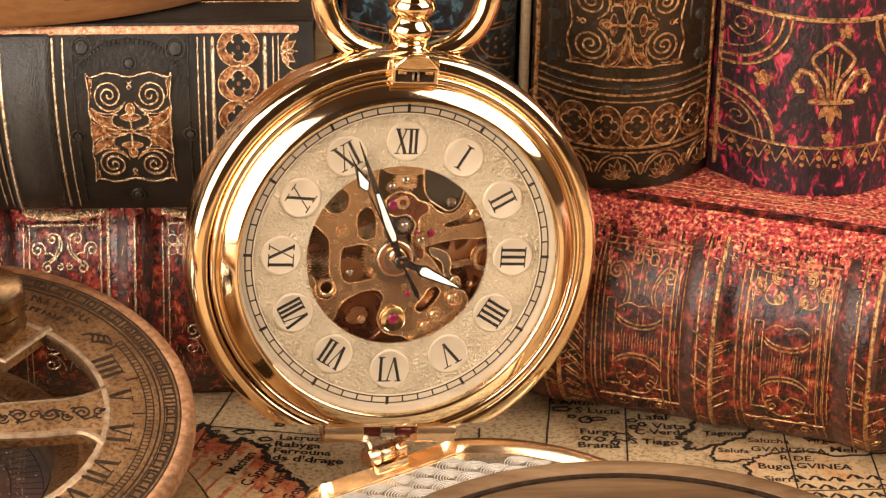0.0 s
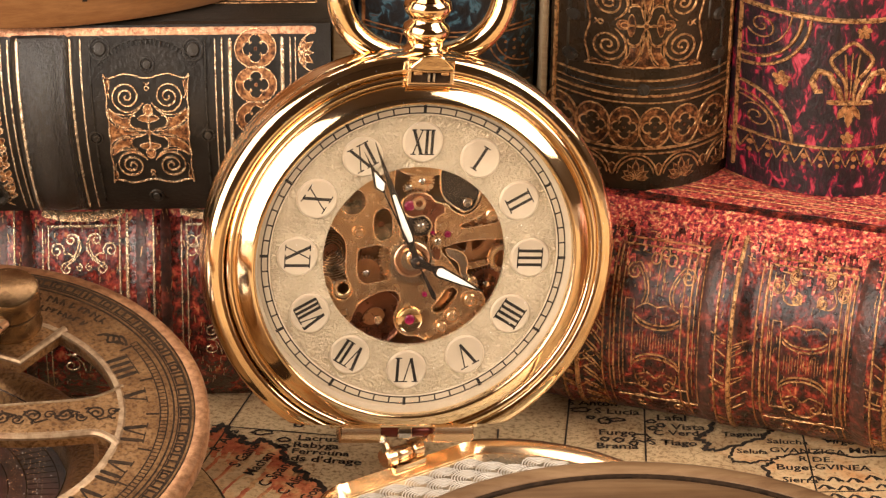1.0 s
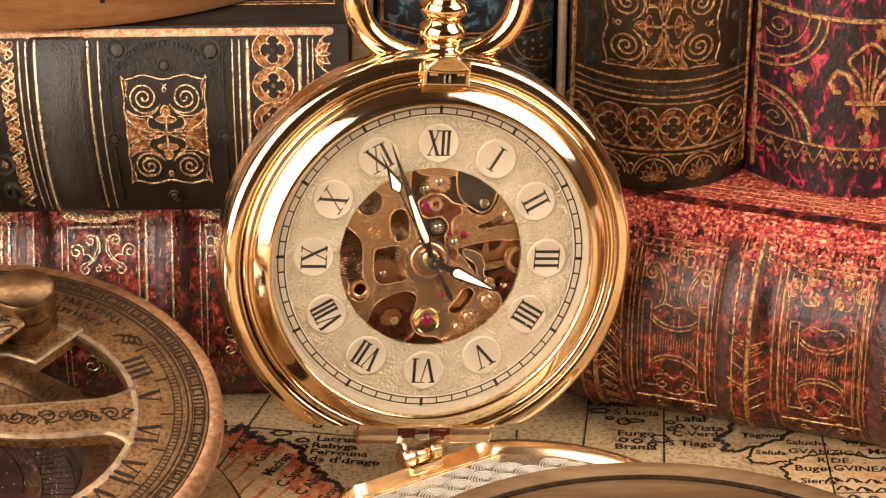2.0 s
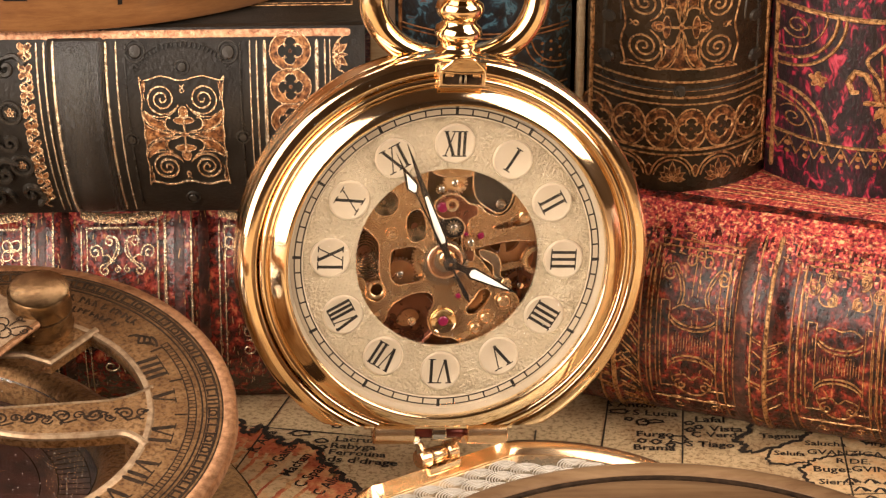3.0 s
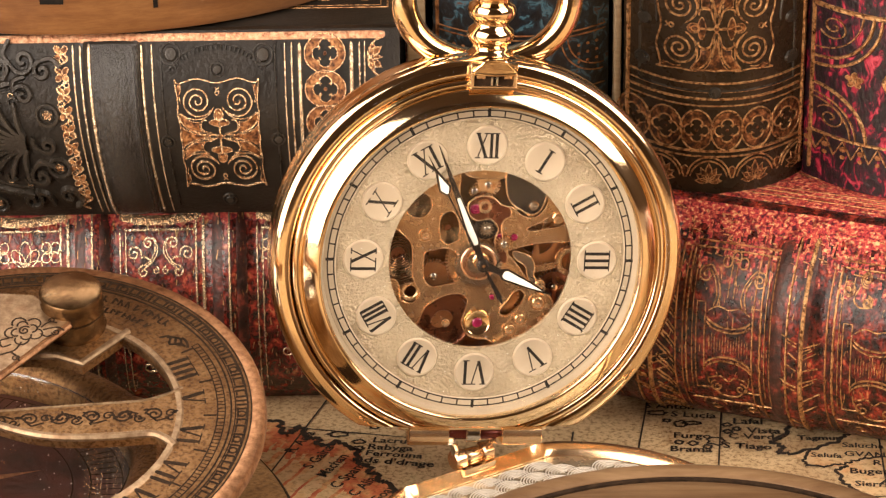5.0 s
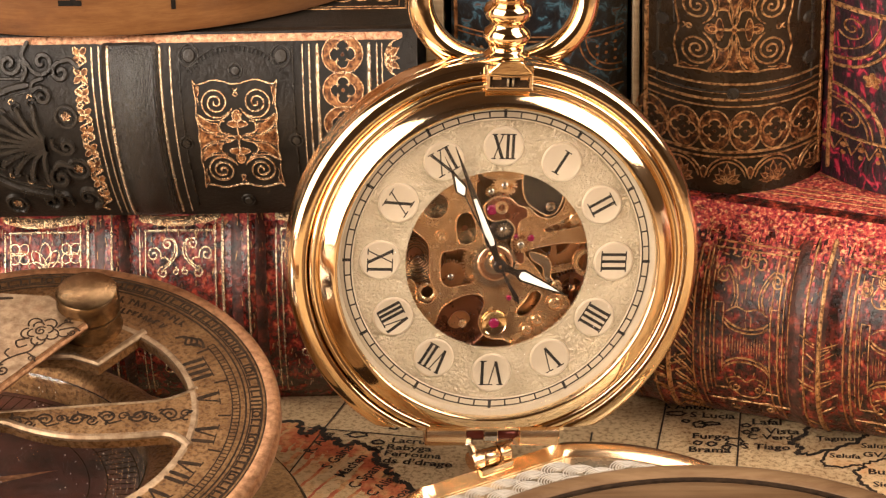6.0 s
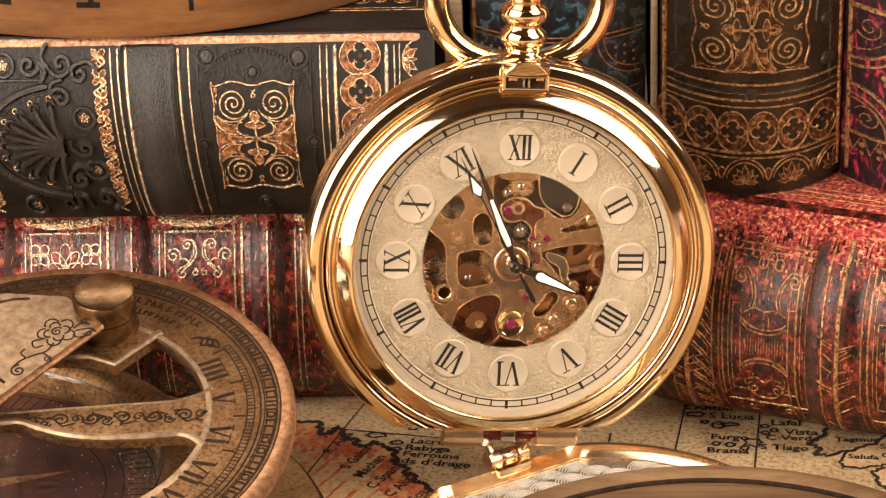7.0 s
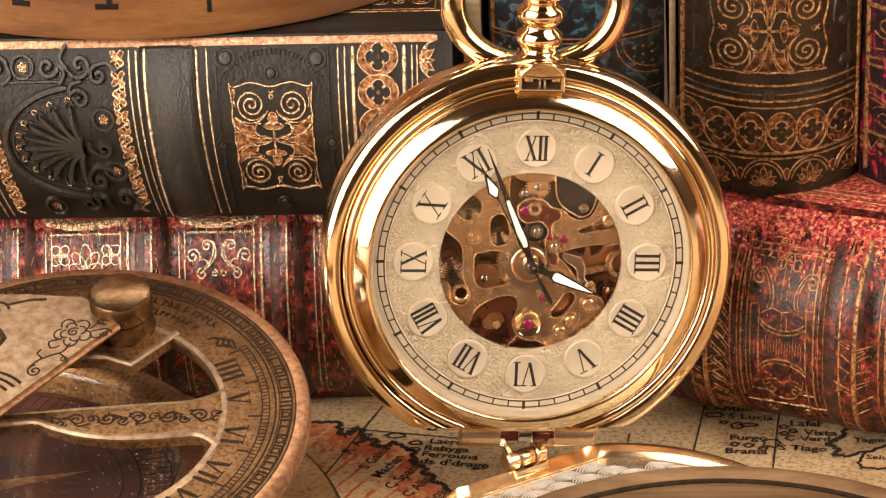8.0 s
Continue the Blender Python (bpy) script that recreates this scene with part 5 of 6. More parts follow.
    for i in range(150):
        a = 2 * math.pi * i / 150
        patches([circle(16.42 * math.cos(a), 16.42 * math.sin(a), 0.2, 6)], flat(0.0), 0.09, pearls)
    tagged(part("beading", pearls, DIAL, dial, "fine beaded border"), kind="stuff")
    part("minute_circle", strips([closed(circle(0, 0, 16.98, 140)), closed(circle(0, 0, 17.72, 140))], flat(0.075), 0.15, 0.015, 2.0), INK, dial)
    for i in range(60):
        a = radians(6 * i)
        big = i % 5 == 0
        p = [(16.98 * math.sin(a), 16.98 * math.cos(a)), ((17.95 if big else 17.72) * math.sin(a), (17.95 if big else 17.72) * math.cos(a))]
        part("minute_mark", strips([p], flat(0.075), 0.36 if big else 0.18, 0.015, 2.0), INK, dial, smooth=False)
    for k, text in enumerate(("XII", "I", "II", "III", "IIII", "V", "VI", "VII", "VIII", "IX", "X", "XI")):
        a = radians(30 * k)
        d = part("cartouche", lathe([(0, 0.20), (1.95, 0.20), (2.08, 0.26), (2.2, 0.24), (2.32, 0.1), (2.36, -0.05), (0, -0.05)], 48), DISC, dial, "smooth round numeral boss")
        d.location = (13.6 * math.sin(a) * MM, 13.6 * math.cos(a) * MM, 0)
        nb = strips([(moved(p, 0, 0, 1, -30 * k), wd) for p, wd in roman(text, 2.85, NARROW.get(text, 0.54), thick=0.125, thin=0.05)], flat(0.215), 0.2, 0.012, 0.6)
        part("numeral", nb, INK, d, "black Roman numeral", smooth=False)

    # movement: rim plates, gilt bridges with cut-outs, wheels and springs
    part("lower_plate", lathe([(0, -5.0), (11.5, -5.0), (11.5, -5.6), (0, -5.6)], 64), GILT_DEEP, w, "coppery brown lower plate of the movement")
    part("inner_wall", lathe([(11.15, -0.45), (11.5, -0.45), (11.5, -5.0), (11.15, -5.0)], 96, True), GILT_DEEP, w)

    def bridge(outline, z0, z1, mat, label, holes=(), n=3, edge=0.10):
        loop = smooth_loop(outline, n)
        cuts = [smooth_loop(h, 4) for h in holes]
        ob = part("bridge", plate(loop, z0, z1, cuts), mat, w, label, 30)
        for e in [loop] + cuts:
            part("bridge_edge", tube([(x, y, z1 - 0.02) for x, y in e], edge, 6, None, True), GOLD_EDGE, ob, "bright bevelled edge")
        return ob
    main = [(-2.9, 10.6)] + arc(0, 0.2, 11.1, 112, 160, 5) + [(-9.9, 3.6), (-8.2, 2.1), (-7.8, 0.6), (-7.6, -2.3), (-6.8, -3.9), (-6.9, -4.8), (-7.7, -5.4), (-8.8, -5.1), (-9.1, -4.2), (-9.2, -3.3), (-9.8, -2.5)]
    main += arc(0, 0.2, 11.1, 196, 224, 3) + [(-6.9, -7.9), (-6.5, -6.8), (-5.8, -5.6), (-3.8, -4.4), (-1.9, -4.2), (-1.1, -5.1), (-1.4, -6.5), (-1.7, -7.6), (-1.1, -9.0), (0.0, -9.6), (1.3, -9.7), (2.2, -10.2)]
    main += arc(0, 0.2, 11.1, 288, 314, 3) + [(8.6, -7.0), (8.9, -5.1), (7.5, -3.7), (6.2, -3.0), (4.9, -1.3), (3.7, 0.1), (2.4, 0.9), (0.6, 1.6), (-1.4, 1.9), (-1.8, 3.4), (-1.9, 5.0), (-2.6, 6.6), (-2.8, 8.6)]
    round_hole = circle(-7.4, 6.4, 1.55, 12)
    oval = [(-4.7, 2.6), (-4.9, 4.6), (-4.2, 5.6), (-3.2, 5.5), (-2.6, 4.2), (-2.5, 2.5), (-3.2, 1.9), (-4.0, 1.8)]
    window = [(-6.4, 0.7), (-5.3, 1.1), (-4.3, 1.3), (-3.2, 1.1), (-2.4, 0.2), (-2.2, -1.6), (-2.5, -2.8), (-4.0, -3.2), (-5.4, -3.4), (-6.3, -2.6), (-6.5, -1.0)]
    slot = [(2.7, -6.2), (3.6, -5.0), (4.2, -4.0), (5.0, -3.7), (5.6, -4.4), (5.1, -5.6), (4.1, -6.7), (3.1, -6.9)]
    lower = bridge(main, -2.0, -1.3, BRIDGE, "brushed gilt bridge with cut-outs", [round_hole, oval, window, slot])
    arm = [(2.6, 1.2), (3.6, 1.1), (4.8, 1.5), (7.4, 2.0), (10.1, 2.1)] + arc(0, 0.2, 11.1, 12, 40, 3) + [(7.8, 7.7), (7.5, 6.4), (6.8, 5.4), (5.8, 4.9), (4.6, 5.2), (3.6, 6.1), (2.9, 6.2), (2.6, 4.8), (2.5, 3.0)]
    bridge(arm, -2.1, -1.4, BRIDGE, "curved gilt bridge arm", [[(5.4, 3.7), (7.0, 4.5), (8.8, 5.6), (9.7, 5.1), (9.7, 4.1), (7.3, 3.5), (5.8, 3.3)]])
    steel = bridge([(2.6, 8.6), (2.8, 10.6), (5.2, 9.8), (7.3, 8.4), (6.9, 6.2), (5.9, 5.4), (4.7, 5.8), (3.2, 6.9)], -1.9, -1.2, BLUED, "dark polished steel bridge", (), 3)
    screw(steel, 5.9, 6.5, -1.15, 0.55, SILVER, "small steel screw")
    bridge([(-2.2, 10.2), (-0.6, 10.7), (2.5, 10.6), (2.4, 9.7), (0.6, 9.6), (-1.2, 9.7)], -2.0, -1.4, BRIDGE, "narrow gilt bar at the top")
    cock = bridge([(-1.7, 6.7), (-0.4, 7.6), (1.2, 7.4), (2.1, 6.6), (3.1, 6.3), (3.3, 5.3), (2.4, 4.6), (2.4, 2.9), (3.2, 0.7), (3.0, -0.4), (2.0, 0.1), (1.6, 2.4), (1.9, 3.8), (0.9, 4.9), (-0.5, 4.7), (-1.5, 5.3)], -1.5, -0.95, DEEP, "dark brown centre cock", (), 3, 0.12)
    part("setting", lathe([(0.35, -0.1), (0.4, 0.25), (0.75, 0.3), (0.85, 0.1), (0.85, -0.2), (0.35, -0.2)], 32, True), GOLD_EDGE, cock, "gold ring on the cock").location = (0.2 * MM, 6.4 * MM, -0.95 * MM)
    part("bridge", lathe([(0, -1.5), (1.4, -1.5), (1.4, -1.1), (1.25, -1.0), (0, -1.0)], 40), BLUED, w, "round dark steel plate").location = (0.5 * MM, 3.8 * MM, 0)
    bridge([(3.9, 1.0), (5.9, 0.4), (6.5, -1.0), (6.5, -2.1), (7.9, -3.4), (7.2, -3.7), (5.8, -2.3), (5.4, -0.8), (4.1, 0.1)], -1.9, -1.1, SILVER, "curved grey steel lever", (), 3, 0.08)
    bridge([(6.2, -1.4), (9.6, -0.7), (9.7, -1.2), (6.4, -2.0)], -2.9, -2.4, BRIDGE, "narrow gilt bar", (), 2, 0.06)
    part("ring_arm", lathe([(1.05, -2.0), (1.05, -1.3), (1.25, -1.2), (1.65, -1.2), (1.75, -1.4), (1.75, -2.0)], 40, True), BRIDGE, w, "open gilt ring").location = (10.7 * MM, -0.3 * MM, 0)
    part("ring_arm", lathe([(0.7, -2.4), (0.7, -1.8), (0.85, -1.7), (1.15, -1.7), (1.25, -2.0), (1.25, -2.4)], 32, True), BRIDGE, w, "small bright ring").location = (-7.8 * MM, -4.1 * MM, 0)
    part("ring_arm", lathe([(0.8, -2.4), (0.8, -1.8), (0.95, -1.7), (1.35, -1.7), (1.45, -2.0), (1.45, -2.4)], 32, True), BRIDGE, w, "small gilt ring").location = (-10.6 * MM, -3.9 * MM, 0)
    # wheels
    for cx, cy, r, n, z, mat, sp, label in ((-0.1, -0.5, 3.75, 56, -2.6, BRIDGE, 4, "gilt centre wheel"), (-0.2, -0.6, 2.75, 52, -1.05, SILVER, 0, "fine-toothed steel wheel"), (0.5, 3.8, 0.85, 14, -0.8, SILVER, 0, "small steel pinion"),
                                             (6.9, 2.2, 3.3, 50, -3.0, GILT_DEEP, 4, "gilt wheel behind the arm"), (7.6, 4.4, 2.2, 34, -2.8, BRIDGE, 4, "gilt wheel in the arm's slot"), (3.3, -5.0, 1.9, 30, -2.8, GILT_DEEP, 0, "gilt wheel in the slot"),
                                             (0.6, 8.7, 1.5, 24, -2.2, GOLD_EDGE, 4, "gilt wheel at the top"), (-1.0, 8.0, 0.7, 12, -1.9, POLISHED, 0, "small bright pinion"), (9.4, -4.0, 2.2, 34, -3.6, DEEP, 4, "dark wheel at the edge"), (2.6, 2.0, 1.0, 16, -0.85, BRIDGE, 0, "gilt pinion beside the boss"), (-5.0, -2.6, 2.0, 30, -3.2, GILT_DEEP, 0, "coppery wheel in the window")):
        gw = part("gear_wheel", gear(0, 0, r, n, -0.25, 0.25, spokes=sp), mat, w, label, 30)
        gw.location = (cx * MM, cy * MM, z * MM)
        part("arbor", lathe([(0, -0.5), (0.4, -0.5), (0.4, 0.5), (0.22, 0.6), (0, 0.6)], 16), SILVER, gw)
    part("balance_cup", lathe([(0, -3.9), (3.5, -3.9), (3.6, -3.5), (3.6, -2.7), (3.35, -2.6), (3.2, -2.7), (3.1, -3.5), (0, -3.6)], 64), DEEP, w, "dark coppery balance wheel").location = (-3.6 * MM, -7.7 * MM, 0)
    part("balance_cock", plate(smooth_loop([(-5.0, -8.3), (-4.2, -7.0), (-3.0, -6.9), (-2.4, -7.8), (-3.2, -8.6), (-4.2, -8.9)], 3), -3.3, -3.0), GILT_DEEP, w, "small scalloped balance cock")
    for cx, cy, r0, r1, z in ((-7.4, 6.2, 0.3, 1.9, -2.4), (-3.7, 3.4, 0.5, 2.2, -2.4), (-9.3, 0.2, 0.9, 3.3, -2.6)):
        part("barrel", lathe([(0, z - 1.0), (r1 + 0.3, z - 1.0), (r1 + 0.3, z - 0.2), (0, z - 0.2)], 40), DEEP, w, "dark spring barrel").location = (cx * MM, cy * MM, 0)
        for k in range(9):
            r = r0 + (r1 - r0) * k / 8
            part("mainspring_coil", tube([(cx + r * math.cos(t), cy + r * math.sin(t), z) for t in [2 * math.pi * i / 36 for i in range(36)]], 0.075, 5, None, True), KNOB_BRASS, w)
    # centre boss
    copper = surface("copper_boss", [(0.3, (0.66, 0.36, 0.22)), (0.7, (0.80, 0.50, 0.33))], 0.4, (0.2, 0.3), 1.0, 3.0, 0.004)
    part("centre_boss", lathe([(1.25, -1.2), (1.3, -0.75), (1.55, -0.7), (1.95, -0.7), (2.1, -0.8), (2.15, -1.2)], 48, True), copper, w, "coppery centre ring").location = (-0.2 * MM, -0.3 * MM, 0)
    part("centre_boss", lathe([(0.5, -1.1), (0.95, -1.0), (0.95, -0.5), (0.8, -0.35), (0.75, 0.9), (0, 0.9)], 48), POLISHED, w, "gold centre tube")
    jewel(lower, 0.1, -7.6, -1.15, 0.62, 1.55)
    jewel(w, 1.7, -4.6, -1.2, 0.34)
    jewel(w, 3.9, 2.6, -1.3, 0.42)
    jewel(cock, -0.9, 6.1, -0.85, 0.62)
    jewel(cock, 2.1, 2.9, -0.85, 0.28)
    for x, y, r in ((7.1, -5.2, 0.85), (5.1, -7.2, 0.75), (4.0, -8.5, 0.75), (-6.5, 2.8, 0.62)):
        part("screw_seat", lathe([(r * 1.05, -0.1), (r * 1.1, 0.08), (r * 1.3, 0.08), (r * 1.35, -0.1)], 28, True), GOLD_EDGE, lower).location = (x * MM, y * MM, -1.3 * MM)
        screw(lower, x, y, -1.15, r * 0.85, GOLD_EDGE, "polished gold screw")
    for x, y, r in ((1.4, 8.4, 0.35), (-3.6, -7.7, 0.5), (8.9, 5.0, 0.7), (7.2, -3.0, 0.6), (2.4, -10.0, 0.3)):
        screw(w, x, y, -1.25, r, GOLD_EDGE, "tiny gilt screw")

    # hands
    def hand(name, angle, z, outer, lume, label):
        h = part(name, plate(outer, -0.08, 0.08, [lume[::-1]] if lume else ()), BLUED, w, label, 20)
        h.matrix_local = place(0, 0, z, 0, 0, angle)
        if lume:
            part("lume", plate(lume, -0.05, 0.05), LUME, h, "white luminous filling")
    hand("hour_hand", -24.0, 0.85, [(0.6, -0.45), (2.2, -0.35), (3.0, -0.75), (6.2, -0.42), (9.0, 0.0), (6.2, 0.42), (3.0, 0.75), (2.2, 0.35), (0.6, 0.45), (-0.6, 0.4), (-0.6, -0.4)], [(2.7, -0.3), (3.1, -0.52), (6.1, -0.26), (7.9, 0), (6.1, 0.26), (3.1, 0.52), (2.7, 0.3)], "dark steel hour hand near four")
    hand("minute_hand", 112.5, 1.1, [(0.5, -0.4), (2.0, -0.35), (3.2, -0.62), (9.0, -0.36), (15.2, -0.04), (15.2, 0.04), (9.0, 0.36), (3.2, 0.62), (2.0, 0.35), (0.5, 0.4), (-0.6, 0.35), (-0.6, -0.35)], [(2.6, -0.3), (3.2, -0.42), (8.6, -0.18), (8.6, 0.18), (3.2, 0.42), (2.6, 0.3)], "dark steel minute hand between eleven and twelve")
    hand("second_hand", 118.5, 1.38, [(0, -0.1), (9.4, -0.08), (10.4, -0.75), (13.0, -0.1), (14.8, -0.02), (14.8, 0.02), (13.0, 0.1), (10.4, 0.75), (9.4, 0.08), (0, 0.1), (-1.0, 0.12), (-4.4, 0.3), (-5.2, 0.0), (-4.4, -0.3), (-1.0, -0.12)], [(9.7, -0.1), (10.4, -0.52), (12.2, 0), (10.4, 0.52), (9.7, 0.1)], "thin second hand with a white diamond")
    part("hand_cap", lathe([(0.35, 0.9), (0.75, 1.2), (0.78, 1.4), (0.6, 1.54), (0.25, 1.56), (0.2, 1.45), (0, 1.45)], 32), BLUED, w, "dark cap on the hands")
    part("pinion", lathe([(0, 1.44), (0.2, 1.44), (0.2, 1.58), (0, 1.6)], 12), POLISHED, w)

    # pendant, bow and latch
    pend = part("pendant", lathe([(3.2, 0.0), (3.0, 0.8), (2.1, 1.3), (1.95, 1.8), (2.4, 2.3), (2.75, 3.0), (2.55, 3.8), (2.0, 4.2), (2.0, 4.6), (2.5, 5.0), (2.8, 5.8), (2.6, 6.6), (2.0, 7.0), (2.1, 7.6), (3.6, 8.2), (4.0, 9.6), (3.4, 11.5), (0, 12.2)], 56), POLISHED, w, "ribbed gold pendant and crown", 60)
    pend.matrix_local = place(0.1, 23.0, -3.2, -90, 0, 0)
    ring = []
    for i in range(72):
        t = 2 * math.pi * i / 72
        c, s = math.cos(t), math.sin(t)
        ring.append((-0.3 + 9.6 * math.copysign(abs(c) ** 0.92, c), 30.2 + 7.7 * math.copysign(abs(s) ** 0.97, s), -4.6))
    part("bow", tube(ring, 1.5, 18, None, True), POLISHED, w, "thick gold bow ring", 60)
    latch_and_hinge(w)


def latch_and_hinge(w):
    frame_bm = plate([(-3.1, 21.5), (2.7, 21.5), (2.7, 24.4), (-3.1, 24.4)], 0.2, 1.9, [[(-2.7, 21.8), (2.3, 21.8), (2.3, 24.0), (-2.7, 24.0)][::-1]])
    latch = part("latch_frame", frame_bm, GOLD_EDGE, w, "thin gold latch housing", 30)
    latch.scale = (0.9, 0.972, 1.0)
    part("latch_edge", tube([(-3.1, 21.5, 1.9), (2.7, 21.5, 1.9), (2.7, 24.4, 1.9), (-3.1, 24.4, 1.9)], 0.18, 8, None, True), POLISHED, latch)
    # solid near-black block: the shade inside the open slot is its colour
    part("recess", block(-2.7, 2.3, 21.8, 24.0, 0.2, 1.1), BRASS_DARK, latch, "latch slot filling, its shade painted dark")
    top = smooth_loop([(-2.9, 23.5), (-2.0, 24.3), (-1.4, 24.8), (-0.2, 24.9), (1.0, 24.8), (1.7, 24.3), (2.5, 23.5), (1.3, 23.3), (-0.2, 23.25), (-1.7, 23.3)], 4)
    part("catch", plate(top, 1.85, 2.3), POLISHED, latch, "rounded gold catch", 30)
    part("catch_edge", tube([(x, y, 2.2) for x, y in top], 0.2, 8, None, True), POLISHED, latch)
    for x, h, d in ((-0.55, 0.3, 1.75), (0.1, 0.3, 1.75), (-2.3, 1.1, 1.5), (1.2, 1.0, 1.5)):
        part("post", block(x, x + h, 21.9 if h < 0.5 else 22.6, 23.4, 1.0, d, 0.05), SILVER if h < 0.5 else GOLD_EDGE, latch)
    # hinge
    def barrel(name, x0, x1, r, mat, label=""):
        b = part(name, lathe([(0, x0), (r * 0.9, x0), (r, x0 + 0.12), (r, x1 - 0.12), (r * 0.9, x1), (0, x1)], 28), mat, w, label, 40)
        b.matrix_local = place(0.2, -21.15, -0.9, 0, 90, 0)
        return b
    barrel("hinge_knuckle", -7.6, -2.8, 1.45, GOLD_EDGE, "gold hinge knuckle")
    barrel("hinge_knuckle", 3.4, 8.2, 1.45, GOLD_EDGE, "gold hinge knuckle")
    barrel("hinge_pin", -2.8, 3.4, 0.8, surface("dark_red_enamel", [(0.3, (0.07, 0.012, 0.008)), (0.7, (0.13, 0.025, 0.014))], 0.4, (0.15, 0.25), 0.6, 2.0, 0.004), "dark red hinge core")
    barrel("hinge_sleeve", -0.75, 0.95, 1.1, SILVER, "steel hinge sleeve")
    part("hinge_seat", block(-8.6, 9.0, -20.6, -19.7, -3.6, -0.1, 0.25), POLISHED, w)
    part("hinge_leaf", block(-2.6, 3.2, -20.9, -20.2, -3.0, -1.2, 0.1), DEEP, w)


watch()


def watch_lid():
    """The front cover, open, on the map before the watch."""
    m = place(10.3, -18.6, 1.1, 2.0, 0, 34.6)
    lid = thing("watch_lid", m, "open gold watch lid with an engine-turned inner face, on the map", "watch lid")
    part("shell", lathe([(0, 0), (20, 0.05), (22.6, 0.4), (23.3, 1.0), (23.4, 1.6), (23.2, 2.0), (22.8, 2.15), (22.4, 2.05), (21.7, 1.2), (21.5, 0.6), (0, 0.5)], 160, False, None, lambda x, y, z: (x, min(y, 18.9 if x * x + y * y < 21.8 ** 2 else 20.4), z)), GOLD_EDGE, lid, "satin gold rim", 50)
    face = part("guilloche_plate", lathe([(0, 0.95), (21.0, 0.95), (21.4, 0.9), (21.4, 0.55), (0, 0.55)], 120, False, None, lambda x, y, z: (x, min(y, 18.8), z)), surface("silvered_cream", [(0.3, (0.40, 0.33, 0.22)), (0.7, (0.52, 0.44, 0.31))], 0.3, (0.2, 0.35), 0.6, 3.0, 0.01), lid, "silvery engine-turned plate")
    scal = []
    for row in range(9):
        for i in range(-8, 9):
            x, y = i * 3.6 + (1.8 if row % 2 else 0), 18.4 - row * 1.9
            if x * x + y * y < 20.6 ** 2:
                for q in range(1, 7):
                    p = [a for a in arc(x, y - 1.8, 0.34 * q, 8, 172, 10) if a[0] ** 2 + a[1] ** 2 < 21.0 ** 2 and a[1] < 18.6]
                    if len(p) > 2:
                        scal.append(p)
    tagged(part("engraving", strips(scal, flat(0.95), 0.16, 0.09, 0.5), LUME, face, "rows of engraved fan waves"), kind="stuff")
    # link between lid and hinge
    part("hinge_link", block(-1.8, 2.8, 19.4, 21.6, 1.4, 2.6, 0.35), POLISHED, lid, "gold hinge bracket")
    for x0, x1, r in ((-2.2, -0.7, 1.2), (-0.6, 1.6, 0.95), (1.7, 3.2, 1.2)):
        ear = part("link_ear", lathe([(0, x0), (r * 0.85, x0), (r, x0 + 0.2), (r, x1 - 0.2), (r * 0.85, x1), (0, x1)], 28), GOLD_EDGE, lid, "", 40)
        ear.matrix_local = place(0, 21.4, 2.9, 0, 90, 0)
    across = m.inverted() @ WATCH
    for x, foot, mat in ((-2.4, -1.6, SILVER), (3.4, 2.6, GOLD_EDGE)):
        head = [c / MM for c in across @ Vector((x * MM, -21.8 * MM, 0.1 * MM))]
        knee = [0.45 * h + 0.55 * f + d for h, f, d in zip(head, (foot, 21.5, 3.3), (0, 0, 0.7))]
        part("hinge_arm", tube([head, knee, (foot, 21.5, 3.3)], 0.5, 10), mat, lid, "bent hinge arm")


watch_lid()


# ---- print on the map ----
def wiggle(pts, amp, seed, n=10):
    """An uneven coastline through a few turning points."""
    out = []
    for i, (a, b) in enumerate(zip(pts, pts[1:])):
        a, b = Vector(a), Vector(b)
        t = (b - a).normalized()
        for k in range(n):
            f = k / n
            o = amp * noise.noise((seed + i * 3.1 + f * 4.7, seed * 0.7 + f * 2.2, 0.3)) * (1 if 0 < k else 0.4)
            out.append(tuple(a + (b - a) * f + Vector((-t.y, t.x)) * o))
    return out + [pts[-1]]


